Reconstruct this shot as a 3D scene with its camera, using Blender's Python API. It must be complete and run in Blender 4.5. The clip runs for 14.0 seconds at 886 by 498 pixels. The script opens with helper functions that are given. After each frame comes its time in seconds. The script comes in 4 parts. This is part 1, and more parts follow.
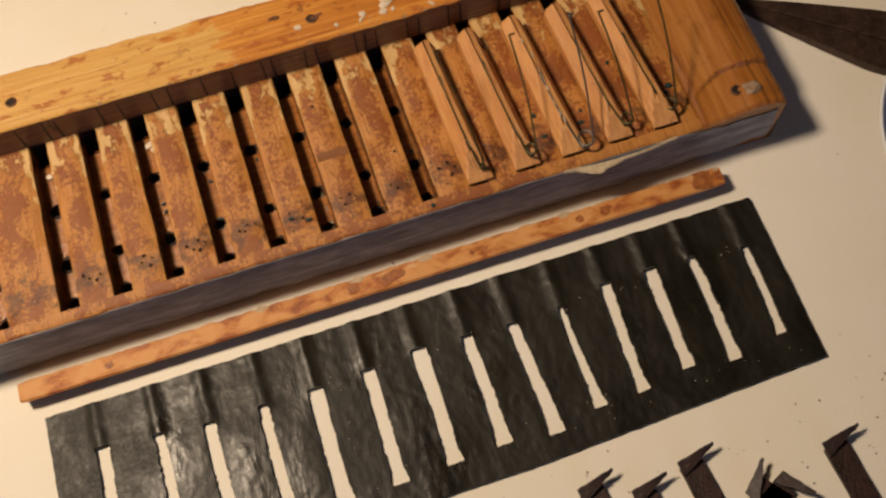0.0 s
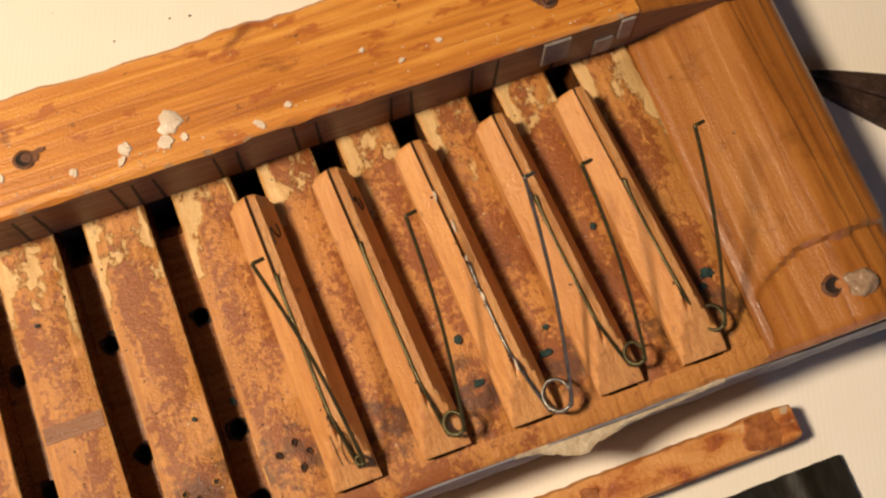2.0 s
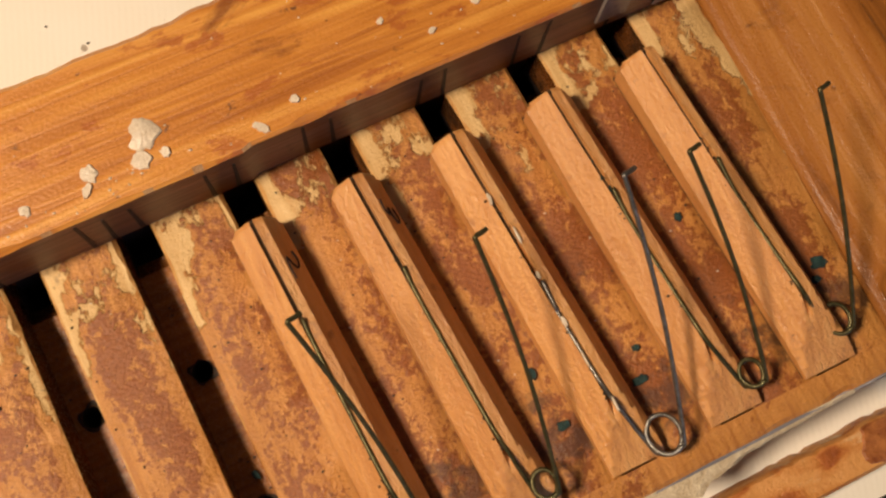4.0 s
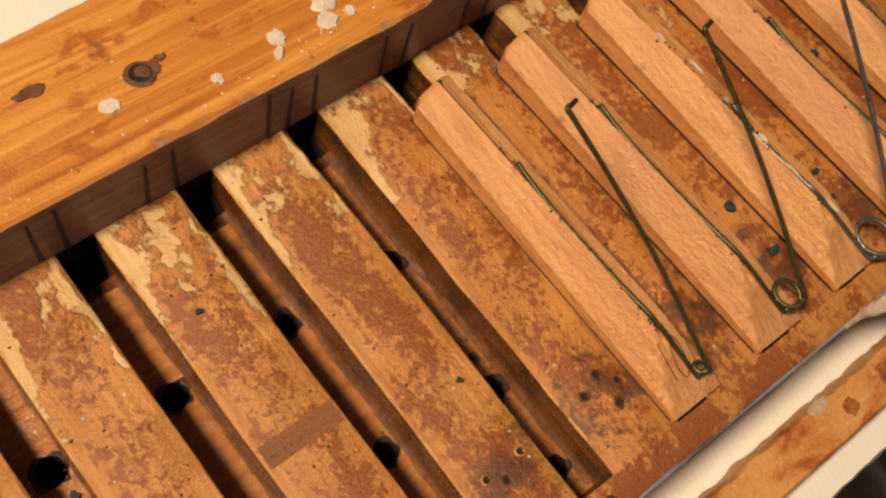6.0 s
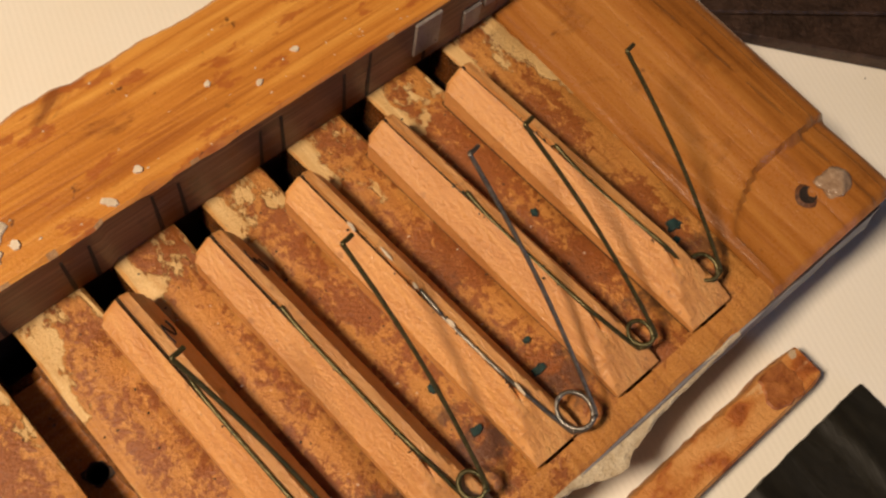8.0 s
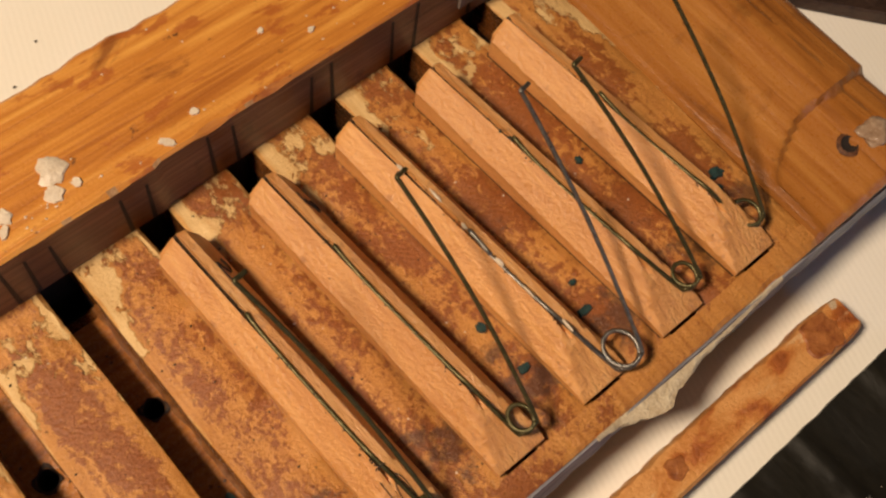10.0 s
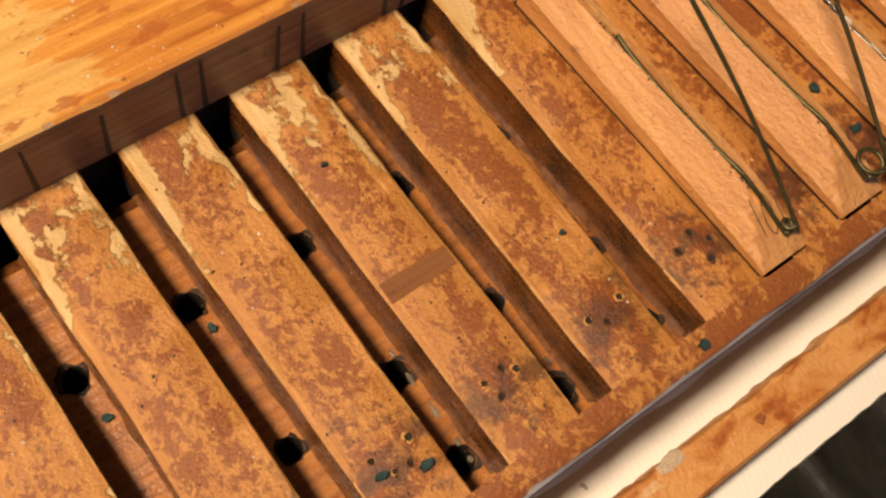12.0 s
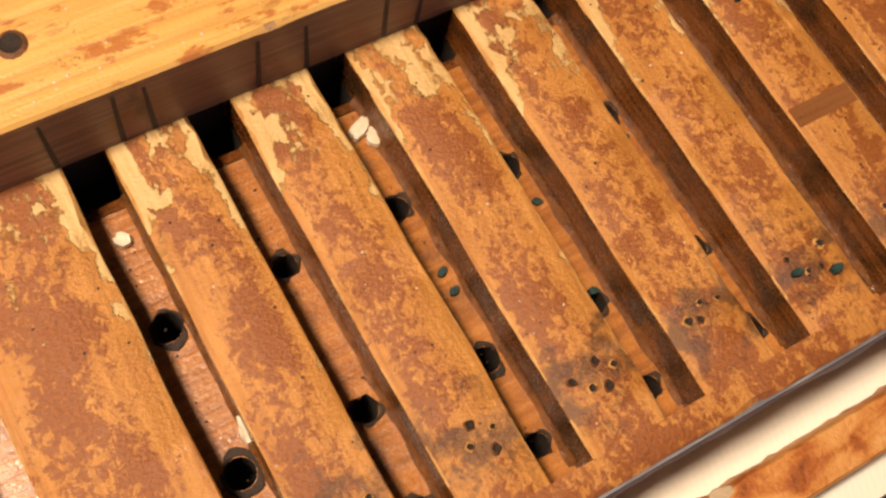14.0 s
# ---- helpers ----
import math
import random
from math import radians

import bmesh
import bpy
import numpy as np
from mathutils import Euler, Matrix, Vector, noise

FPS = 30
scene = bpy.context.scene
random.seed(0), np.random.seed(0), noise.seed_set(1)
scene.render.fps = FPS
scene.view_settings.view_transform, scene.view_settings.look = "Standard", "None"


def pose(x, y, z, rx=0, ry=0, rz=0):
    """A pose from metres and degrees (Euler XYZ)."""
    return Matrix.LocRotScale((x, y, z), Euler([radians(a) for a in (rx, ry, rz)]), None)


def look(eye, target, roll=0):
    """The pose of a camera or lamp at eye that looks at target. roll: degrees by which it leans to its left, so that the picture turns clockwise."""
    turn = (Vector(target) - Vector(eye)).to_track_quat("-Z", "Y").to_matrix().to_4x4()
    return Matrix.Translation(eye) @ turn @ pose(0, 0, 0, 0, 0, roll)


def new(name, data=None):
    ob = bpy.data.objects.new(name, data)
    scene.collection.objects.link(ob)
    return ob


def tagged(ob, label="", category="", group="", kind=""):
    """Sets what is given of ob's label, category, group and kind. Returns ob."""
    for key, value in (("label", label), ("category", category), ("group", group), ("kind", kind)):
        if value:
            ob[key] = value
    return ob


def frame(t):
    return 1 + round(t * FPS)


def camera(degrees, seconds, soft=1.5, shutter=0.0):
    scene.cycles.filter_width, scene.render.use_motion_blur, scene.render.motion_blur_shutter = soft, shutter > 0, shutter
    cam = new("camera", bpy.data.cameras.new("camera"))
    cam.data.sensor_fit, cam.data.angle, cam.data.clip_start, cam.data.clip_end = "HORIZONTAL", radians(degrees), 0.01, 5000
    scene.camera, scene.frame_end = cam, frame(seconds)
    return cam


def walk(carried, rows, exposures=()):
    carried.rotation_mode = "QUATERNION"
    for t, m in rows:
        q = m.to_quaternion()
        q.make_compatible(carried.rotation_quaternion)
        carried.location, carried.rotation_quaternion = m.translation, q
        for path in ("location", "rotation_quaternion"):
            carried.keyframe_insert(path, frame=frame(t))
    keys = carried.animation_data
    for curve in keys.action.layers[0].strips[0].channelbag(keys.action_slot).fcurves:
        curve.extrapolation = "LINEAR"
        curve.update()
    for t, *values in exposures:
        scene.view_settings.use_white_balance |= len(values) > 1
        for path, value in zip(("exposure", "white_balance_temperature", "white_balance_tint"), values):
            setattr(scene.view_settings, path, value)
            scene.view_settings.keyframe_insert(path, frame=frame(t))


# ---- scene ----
cam = camera(46.40, 14.0, 2.4)
PATH = [
    (0, (-0.04603, -0.18553, 0.39314), (0.04826, 0.19440, -0.52705), -4.349),
    (0.5, (-0.00378, -0.11313, 0.34540), (0.09610, 0.22494, -0.59041), -4.001),
    (1, (0.01538, -0.06997, 0.29534), (0.10927, 0.22548, -0.65540), -3.446),
    (1.5, (0.02133, -0.04063, 0.26390), (0.11998, 0.23208, -0.69313), -0.298),
    (2, (0.02761, -0.01835, 0.23627), (0.13996, 0.24246, -0.72256), 3.467),
    (2.2, (0.03601, -0.00810, 0.22536), (0.13565, 0.24122, -0.73793), 1.896),
    (4.3, (0.00237, 0.01742, 0.18727), (0.19302, 0.18568, -0.77986), 21.104),
    (4.5, (-0.01541, 0.01289, 0.18217), (0.21089, 0.20568, -0.77261), 20.421),
    (5, (-0.03836, 0.00042, 0.17261), (0.29462, 0.19933, -0.74911), 25.685),
    (5.5, (-0.05992, 0.00189, 0.16348), (0.31036, 0.20669, -0.74258), 26.166),
    (6, (-0.06591, 0.00915, 0.16024), (0.30863, 0.22223, -0.74215), 24.901),
    (6.5, (-0.04919, 0.00540, 0.16654), (0.32229, 0.22358, -0.73591), 22.093),
    (7, (-0.02520, 0.00340, 0.17747), (0.34044, 0.22421, -0.72671), 19.960),
    (7.5, (-0.00155, -0.00067, 0.18407), (0.34245, 0.23214, -0.72558), 16.321),
    (7.7, (0.00110, -0.00405, 0.18536), (0.34516, 0.23956, -0.72143), 15.119),
    (9.8, (-0.00910, -0.01150, 0.18368), (0.32850, 0.25138, -0.72016), 12.813),
    (10, (-0.01115, -0.01243, 0.18332), (0.32072, 0.25208, -0.72216), 12.257),
    (10.5, (-0.02515, -0.01034, 0.17919), (0.31335, 0.24493, -0.72649), 14.116),
    (11, (-0.04719, -0.00971, 0.17110), (0.29377, 0.24715, -0.73320), 15.267),
    (11.5, (-0.06895, -0.00525, 0.16675), (0.27192, 0.24526, -0.73936), 17.558),
    (12, (-0.09189, -0.00682, 0.16093), (0.25086, 0.23436, -0.74701), 20.502),
    (12.5, (-0.11621, -0.00905, 0.16233), (0.20734, 0.23521, -0.75181), 20.437),
    (13, (-0.13564, -0.00637, 0.16219), (0.17209, 0.23843, -0.75726), 20.991),
    (13.5, (-0.15652, -0.00605, 0.15474), (0.14140, 0.25206, -0.76430), 20.344),
    (14, (-0.16136, -0.00294, 0.15646), (0.11798, 0.25611, -0.76813), 19.333),
]
walk(cam, [(t, look(eye, target, roll)) for t, eye, target, roll in PATH],
     [(0.0, -0.78), (0.5, -0.60), (1.0, -0.45), (1.5, -0.30), (2.2, -0.22), (4.3, -0.36), (11.0, -0.38), (12.5, -0.18), (14.0, -0.18)])

# ---------------------------------------------------------------- light
world = bpy.data.worlds.new("room_air")
scene.world = world
world.use_nodes = True
world.node_tree.nodes["Background"].inputs[0].default_value = (0.55, 0.66, 1.0, 1)
world.node_tree.nodes["Background"].inputs[1].default_value = 0.008


def area_lamp(name, eye, target, size, power, colour):
    data = bpy.data.lights.new(name, "AREA")
    data.shape, data.size, data.energy, data.color = "DISK", size, power, colour
    ob = new(name, data)
    ob.matrix_world = look(eye, target)
    return ob


area_lamp("desk_lamp_light", (-0.350, 0.105, 0.63), (-0.05, 0.05, 0.0), 0.12, 9.0, (1.0, 0.78, 0.56))
area_lamp("window_light", (0.5, -2.03, 0.75), (0.5, 0.0, 0.75), 1.2, 6.8, (0.52, 0.64, 1.0))

TABLE = -0.030


# ---------------------------------------------------------------- node helpers
class Nodes:
    def __init__(self, name):
        self.m = bpy.data.materials.new(name)
        self.m.use_nodes = True
        self.t = self.m.node_tree
        self.b = self.t.nodes["Principled BSDF"]
        self.co = self.t.nodes.new("ShaderNodeTexCoord").outputs["Object"]

    def put(self, socket, value):
        if hasattr(value, "is_linked"):
            self.t.links.new(value, socket)
        elif isinstance(value, tuple) and len(value) == 3 and socket.type == "RGBA":
            socket.default_value = (*value, 1)
        else:
            socket.default_value = value

    def stretch(self, sx, sy, sz, turn=0.0):
        n = self.t.nodes.new("ShaderNodeMapping")
        self.put(n.inputs["Vector"], self.co)
        n.inputs["Scale"].default_value = (sx, sy, sz)
        n.inputs["Rotation"].default_value = (0, 0, turn)
        return n.outputs[0]

    def noise(self, vector, scale=1.0, detail=4.0, rough=0.55, bend=0.0):
        n = self.t.nodes.new("ShaderNodeTexNoise")
        self.put(n.inputs["Vector"], vector)
        n.inputs["Scale"].default_value = scale
        n.inputs["Detail"].default_value = detail
        n.inputs["Roughness"].default_value = rough
        n.inputs["Distortion"].default_value = bend
        return n.outputs[0]

    def ramp(self, fac, *stops):
        n = self.t.nodes.new("ShaderNodeValToRGB")
        self.put(n.inputs[0], fac)
        e = n.color_ramp.elements
        while len(e) < len(stops):
            e.new(0.5)
        for el, (at, c) in zip(e, stops):
            el.position = at
            el.color = (*c, 1) if isinstance(c, tuple) else (c, c, c, 1)
        return n.outputs[0]

    def mix(self, fac, a, b, kind="MIX"):
        n = self.t.nodes.new("ShaderNodeMix")
        n.data_type, n.blend_type = "RGBA", kind
        self.put(n.inputs[0], fac)
        self.put(n.inputs[6], a)
        self.put(n.inputs[7], b)
        return n.outputs[2]

    def math(self, op, a, b=0.0):
        n = self.t.nodes.new("ShaderNodeMath")
        n.operation = op
        self.put(n.inputs[0], a)
        self.put(n.inputs[1], b)
        return n.outputs[0]

    def axis(self, i):
        n = self.t.nodes.new("ShaderNodeSeparateXYZ")
        self.put(n.inputs[0], self.co)
        return n.outputs[i]

    def span(self, v, a, b, c=0.0, d=1.0):
        n = self.t.nodes.new("ShaderNodeMapRange")
        for i, x in enumerate((v, a, b, c, d)):
            self.put(n.inputs[i], x)
        return n.outputs[0]

    def island(self):
        return self.t.nodes.new("ShaderNodeNewGeometry").outputs["Random Per Island"]

    def each(self):
        return self.t.nodes.new("ShaderNodeObjectInfo").outputs["Random"]

    def done(self, colour, rough, bump=None, depth=0.0003, metal=0.0, strength=1.0, spec=0.5, coat=0.0):
        self.put(self.b.inputs["Base Color"], colour)
        self.put(self.b.inputs["Roughness"], rough)
        self.put(self.b.inputs["Metallic"], metal)
        self.put(self.b.inputs["Specular IOR Level"], spec)
        self.b.inputs["Coat Weight"].default_value = coat
        self.b.inputs["Coat Roughness"].default_value = 0.25
        if bump is not None:
            n = self.t.nodes.new("ShaderNodeBump")
            n.inputs["Distance"].default_value = depth
            n.inputs["Strength"].default_value = strength
            self.put(n.inputs["Height"], bump)
            self.put(self.b.inputs["Normal"], n.outputs[0])
        return self.m


# ---------------------------------------------------------------- materials
def rib_material():
    n = Nodes("worn_glued_wood")
    grain = n.noise(n.stretch(900, 60, 300), 1, 5)
    fine = n.noise(n.co, 1400, 3)
    tan = n.ramp(grain, (0.25, (0.37, 0.132, 0.024)), (0.6, (0.56, 0.245, 0.056)), (0.85, (0.68, 0.355, 0.105)))
    patchy = n.noise(n.stretch(95, 60, 75), 1, 2, 0.5)
    speck = n.noise(n.stretch(620, 480, 400), 1, 10, 0.72, 0.3)
    amount = n.math("ADD", speck, n.math("MULTIPLY", n.math("SUBTRACT", patchy, 0.5), 0.75))
    # slightly browner towards the front rail
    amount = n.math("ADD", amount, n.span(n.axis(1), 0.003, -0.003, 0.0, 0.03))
    across = n.t.nodes.new("ShaderNodeSeparateXYZ")
    n.put(across.inputs[0], n.t.nodes["Texture Coordinate"].outputs["Generated"])
    rim = n.math("MULTIPLY", n.span(n.math("ABSOLUTE", n.math("SUBTRACT", across.outputs[0], 0.5)), 0.24, 0.47), 0.26)
    amount = n.math("SUBTRACT", amount, rim)
    mask = n.ramp(amount, (0.468, 0.0), (0.500, 1.0))
    flecks = n.ramp(n.noise(n.stretch(1000, 800, 800), 1, 6, 0.7), (0.50, 0.0), (0.60, 0.55))
    mask = n.math("MAXIMUM", mask, n.math("MULTIPLY", flecks, n.ramp(amount, (0.36, 0.15), (0.46, 1.0))))
    brown = n.ramp(fine, (0.3, (0.195, 0.050, 0.010)), (0.7, (0.300, 0.085, 0.018)))
    colour = n.mix(n.math("MULTIPLY", mask, 0.88), tan, brown)
    # bare pale wood where the cover has been pulled away, towards the ledge
    far = n.span(n.axis(1), 0.044, 0.072)
    chip = n.noise(n.stretch(170, 105, 120), 1, 8, 0.66, 0.1)
    bare = n.ramp(n.math("ADD", chip, n.math("MULTIPLY", n.math("ADD", n.math("SUBTRACT", far, 1.14), n.math("MULTIPLY", rim, 2.6)), 0.34)), (0.465, 0.0), (0.50, 0.9))
    pale = n.ramp(grain, (0.3, (0.60, 0.36, 0.13)), (0.7, (0.77, 0.54, 0.25)))
    colour = n.mix(bare, colour, pale)
    # dark stains by the nail holes
    near = n.math("SUBTRACT", 1.0, n.span(n.math("ABSOLUTE", n.math("SUBTRACT", n.axis(1), 0.011)), 0.002, 0.013))
    stain = n.ramp(n.math("ADD", n.noise(n.co, 170, 6, 0.7), n.math("MULTIPLY", near, 0.20)), (0.62, 0.0), (0.74, 1.0))
    colour = n.mix(n.math("MULTIPLY", stain, 0.75), colour, (0.075, 0.030, 0.016))
    height = n.math("ADD", n.math("MULTIPLY", speck, 0.6), n.math("ADD", n.math("MULTIPLY", fine, 0.5), n.math("MULTIPLY", bare, -0.5)))
    return n.done(colour, n.ramp(speck, (0.35, 0.55), (0.65, 0.34)), height, 0.00045, spec=0.5)


def wood(name, low, mid, high, along="x", rough=0.45, stains=0.0, stain=(0.05, 0.02, 0.01), relief=0.0003, size=1.0, coat=0.0, spots=0.62):
    n = Nodes(name)
    s = {"x": (28, 620, 420), "y": (620, 28, 420)}[along]
    v = n.stretch(*(size * a for a in s))
    grain = n.noise(v, 1, 6, 0.6, 0.6)
    broad = n.noise(n.stretch(*(size * a * 0.22 for a in s)), 1, 3, 0.5, 0.8)
    fine = n.noise(n.co, 1700, 2)
    g = n.math("ADD", n.math("MULTIPLY", grain, 0.65), n.math("MULTIPLY", broad, 0.35))
    colour = n.ramp(g, (0.30, low), (0.50, mid), (0.70, high))
    if stains:
        blot = n.noise(n.stretch(55, 95, 80), 1, 6, 0.65, 0.4)
        colour = n.mix(n.math("MULTIPLY", n.ramp(blot, (spots - 0.08, 0.0), (spots + 0.08, 1.0)), stains), colour, stain)
        dots = n.noise(n.co, 330, 3, 0.5)
        colour = n.mix(n.math("MULTIPLY", n.ramp(dots, (0.69, 0.0), (0.74, 1.0)), stains), colour, stain)
    return n.done(colour, n.ramp(fine, (0.3, rough - 0.1), (0.7, rough + 0.12)), n.math("ADD", grain, n.math("MULTIPLY", fine, 0.4)), relief, coat=coat)


def ledge_material():
    n = Nodes("varnished_pine")
    grain = n.noise(n.stretch(22, 560, 420), 1, 6, 0.6, 0.7)
    broad = n.noise(n.stretch(6, 120, 90), 1, 3, 0.5, 0.8)
    g = n.math("ADD", n.math("MULTIPLY", grain, 0.6), n.math("MULTIPLY", broad, 0.4))
    red = n.ramp(g, (0.34, (0.32, 0.092, 0.013)), (0.50, (0.56, 0.215, 0.034)), (0.64, (0.73, 0.35, 0.070)))
    blond = n.ramp(g, (0.32, (0.50, 0.24, 0.055)), (0.5, (0.64, 0.36, 0.095)), (0.68, (0.72, 0.46, 0.15)))
    # the far end takes a blonder colour, standing in for overexposure near the lamp
    edge = n.noise(n.stretch(45, 110, 60), 1, 6, 0.65, 0.4)
    bright_end = n.ramp(n.math("ADD", edge, n.span(n.axis(0), -0.030, -0.105, -0.32, 0.20)), (0.47, 0.0), (0.53, 1.0))
    colour = n.mix(bright_end, red, blond)
    blot = n.noise(n.stretch(48, 80, 70), 1, 6, 0.65, 0.5)
    colour = n.mix(n.math("MULTIPLY", n.ramp(blot, (0.60, 0.0), (0.69, 1.0)), 0.75), colour, (0.19, 0.050, 0.012))
    rust = n.noise(n.stretch(95, 190, 140), 1, 6, 0.62, 0.2)
    colour = n.mix(n.math("MULTIPLY", n.ramp(rust, (0.57, 0.0), (0.62, 1.0)), 0.8), colour, (0.38, 0.105, 0.020))
    dots = n.noise(n.co, 260, 4, 0.6)
    colour = n.mix(n.math("MULTIPLY", n.ramp(dots, (0.68, 0.0), (0.73, 1.0)), 0.8), colour, (0.085, 0.028, 0.010))
    fine = n.noise(n.co, 1500, 2)
    return n.done(colour, n.ramp(fine, (0.3, 0.30), (0.7, 0.5)), n.math("ADD", grain, n.math("MULTIPLY", fine, 0.35)), 0.0003)


# the ledge's front face, darker and greyer than its top
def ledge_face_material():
    n = Nodes("grey_brown_ledge_face")
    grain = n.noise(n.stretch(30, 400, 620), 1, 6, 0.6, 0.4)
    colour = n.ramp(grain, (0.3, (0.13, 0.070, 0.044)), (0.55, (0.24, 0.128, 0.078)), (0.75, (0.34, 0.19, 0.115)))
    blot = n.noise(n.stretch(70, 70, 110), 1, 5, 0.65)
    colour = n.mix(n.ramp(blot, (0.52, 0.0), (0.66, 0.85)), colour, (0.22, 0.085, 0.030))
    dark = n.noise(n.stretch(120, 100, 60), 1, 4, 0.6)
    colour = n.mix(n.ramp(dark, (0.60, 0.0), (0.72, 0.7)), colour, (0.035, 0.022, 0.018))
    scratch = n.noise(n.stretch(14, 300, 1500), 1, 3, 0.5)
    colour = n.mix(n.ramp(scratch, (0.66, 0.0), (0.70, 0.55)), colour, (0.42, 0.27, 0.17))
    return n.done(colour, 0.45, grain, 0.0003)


def pallet_material():
    n = Nodes("pale_sanded_wood")
    grain = n.noise(n.stretch(500, 45, 380), 1, 5, 0.6, 0.3)
    fuzz = n.noise(n.stretch(1500, 700, 900), 1, 4, 0.7)
    colour = n.ramp(grain, (0.28, (0.54, 0.215, 0.056)), (0.55, (0.75, 0.360, 0.112)), (0.75, (0.82, 0.460, 0.170)))
    colour = n.mix(n.math("MULTIPLY", n.each(), 0.35), colour, (0.50, 0.21, 0.075))
    blot = n.noise(n.co, 190, 5, 0.65)
    colour = n.mix(n.ramp(blot, (0.62, 0.0), (0.72, 0.7)), colour, (0.30, 0.11, 0.035))
    dots = n.noise(n.co, 520, 3)
    colour = n.mix(n.ramp(dots, (0.72, 0.0), (0.75, 0.8)), colour, (0.10, 0.035, 0.014))
    return n.done(colour, n.ramp(fuzz, (0.3, 0.26), (0.7, 0.46)), n.math("ADD", fuzz, n.math("MULTIPLY", grain, 0.5)), 0.0005, spec=0.9)


def cloth_material():
    n = Nodes("cream_table_cover")
    w = n.t.nodes.new("ShaderNodeTexWave")
    n.put(w.inputs["Vector"], n.stretch(1, 1, 1, 0.32))
    w.inputs["Scale"].default_value = 210
    w.inputs["Distortion"].default_value = 0.6
    fibre = n.noise(n.co, 700, 4, 0.6)
    big = n.noise(n.co, 9, 4, 0.6)
    colour = n.ramp(big, (0.35, (0.87, 0.81, 0.69)), (0.6, (0.90, 0.86, 0.78)), (0.8, (0.86, 0.77, 0.59)))
    colour = n.mix(n.math("MULTIPLY", w.outputs["Fac"], 0.02), colour, (0.60, 0.49, 0.33))
    crumb = n.noise(n.co, 150, 4, 0.5)
    colour = n.mix(n.ramp(crumb, (0.755, 0.0), (0.775, 0.7)), colour, (0.20, 0.12, 0.06))
    return n.done(colour, 0.75, n.math("ADD", n.math("MULTIPLY", w.outputs["Fac"], 0.35), n.math("MULTIPLY", fibre, 1.2)), 0.00005)


def rubber_material():
    n = Nodes("black_oiled_leather")
    a = n.noise(n.stretch(110, 30, 60), 1, 4, 0.6, 0.6)
    grain = n.noise(n.co, 700, 4, 0.6)
    worn = n.noise(n.stretch(26, 18, 20), 1, 4, 0.6, 0.5)
    colour = n.ramp(a, (0.3, (0.008, 0.007, 0.005)), (0.6, (0.015, 0.013, 0.009)), (0.8, (0.030, 0.027, 0.018)))
    dust = n.noise(n.co, 300, 6, 0.7)
    colour = n.mix(n.ramp(dust, (0.70, 0.0), (0.80, 0.5)), colour, (0.14, 0.13, 0.10))
    gloss = n.math("ADD", n.ramp(worn, (0.42, 0.55), (0.60, 0.30)), n.math("MULTIPLY", n.math("SUBTRACT", grain, 0.5), 0.3))
    height = n.math("ADD", n.math("ADD", n.math("MULTIPLY", a, 0.8), n.math("MULTIPLY", worn, 2.0)), n.math("MULTIPLY", grain, 0.12))
    return n.done(colour, gloss, height, 0.0005, spec=0.36)


def strip_material():
    n = Nodes("stained_leather_strip")
    a = n.noise(n.stretch(75, 130, 100), 1, 5, 0.6, 0.4)
    colour = n.ramp(a, (0.44, (0.66, 0.31, 0.095)), (0.54, (0.55, 0.215, 0.050)), (0.60, (0.40, 0.115, 0.022)), (0.70, (0.20, 0.050, 0.012)))
    pale = n.noise(n.stretch(90, 260, 100), 1, 5, 0.65)
    colour = n.mix(n.ramp(pale, (0.60, 0.0), (0.68, 0.75)), colour, (0.70, 0.47, 0.25))
    fine = n.noise(n.co, 900, 4, 0.6)
    return n.done(colour, n.ramp(fine, (0.3, 0.35), (0.7, 0.6)), n.math("ADD", a, fine), 0.0004)


def skin_material():
    n = Nodes("grey_leather_skin")
    a = n.noise(n.stretch(50, 160, 190), 1, 6, 0.65, 0.5)
    colour = n.ramp(a, (0.3, (0.10, 0.098, 0.118)), (0.5, (0.21, 0.205, 0.235)), (0.7, (0.37, 0.36, 0.39)))
    rub = n.noise(n.stretch(70, 150, 240), 1, 5, 0.7)
    colour = n.mix(n.ramp(rub, (0.60, 0.0), (0.72, 0.7)), colour, (0.06, 0.045, 0.045))
    return n.done(colour, 0.55, a, 0.0008)


def simple(name, low, high, scale, rough, relief=0.0002, metal=0.0, spec=0.5, coat=0.0):
    n = Nodes(name)
    a = n.noise(n.co, scale, 5, 0.65)
    b = n.noise(n.co, scale * 4.5, 4, 0.6)
    colour = n.ramp(n.math("ADD", n.math("MULTIPLY", a, 0.7), n.math("MULTIPLY", b, 0.3)), (0.36, low), (0.64, high))
    return n.done(colour, n.ramp(b, (0.3, max(0.08, rough - 0.1)), (0.7, rough + 0.12)), n.math("ADD", a, b), relief, metal, spec=spec, coat=coat)


RIB = rib_material()
LEDGE = ledge_material()
LEDGE_FACE = ledge_face_material()
PALLET = pallet_material()
CLOTH = cloth_material()
LEATHER = rubber_material()
STRIP = strip_material()
SKIN = skin_material()
FLOORWOOD = wood("channel_wood", (0.20, 0.062, 0.012), (0.37, 0.135, 0.028), (0.50, 0.205, 0.048), "x", 0.24, 0.65, (0.07, 0.032, 0.016), 0.0003, 1.0, 0.25, 0.64)
ENDWOOD = wood("varnished_end_wood", (0.17, 0.052, 0.009), (0.36, 0.130, 0.024), (0.47, 0.200, 0.044), "y", 0.34, 0.6, (0.13, 0.042, 0.010), 0.00022, 0.7, 0.0, 0.64)
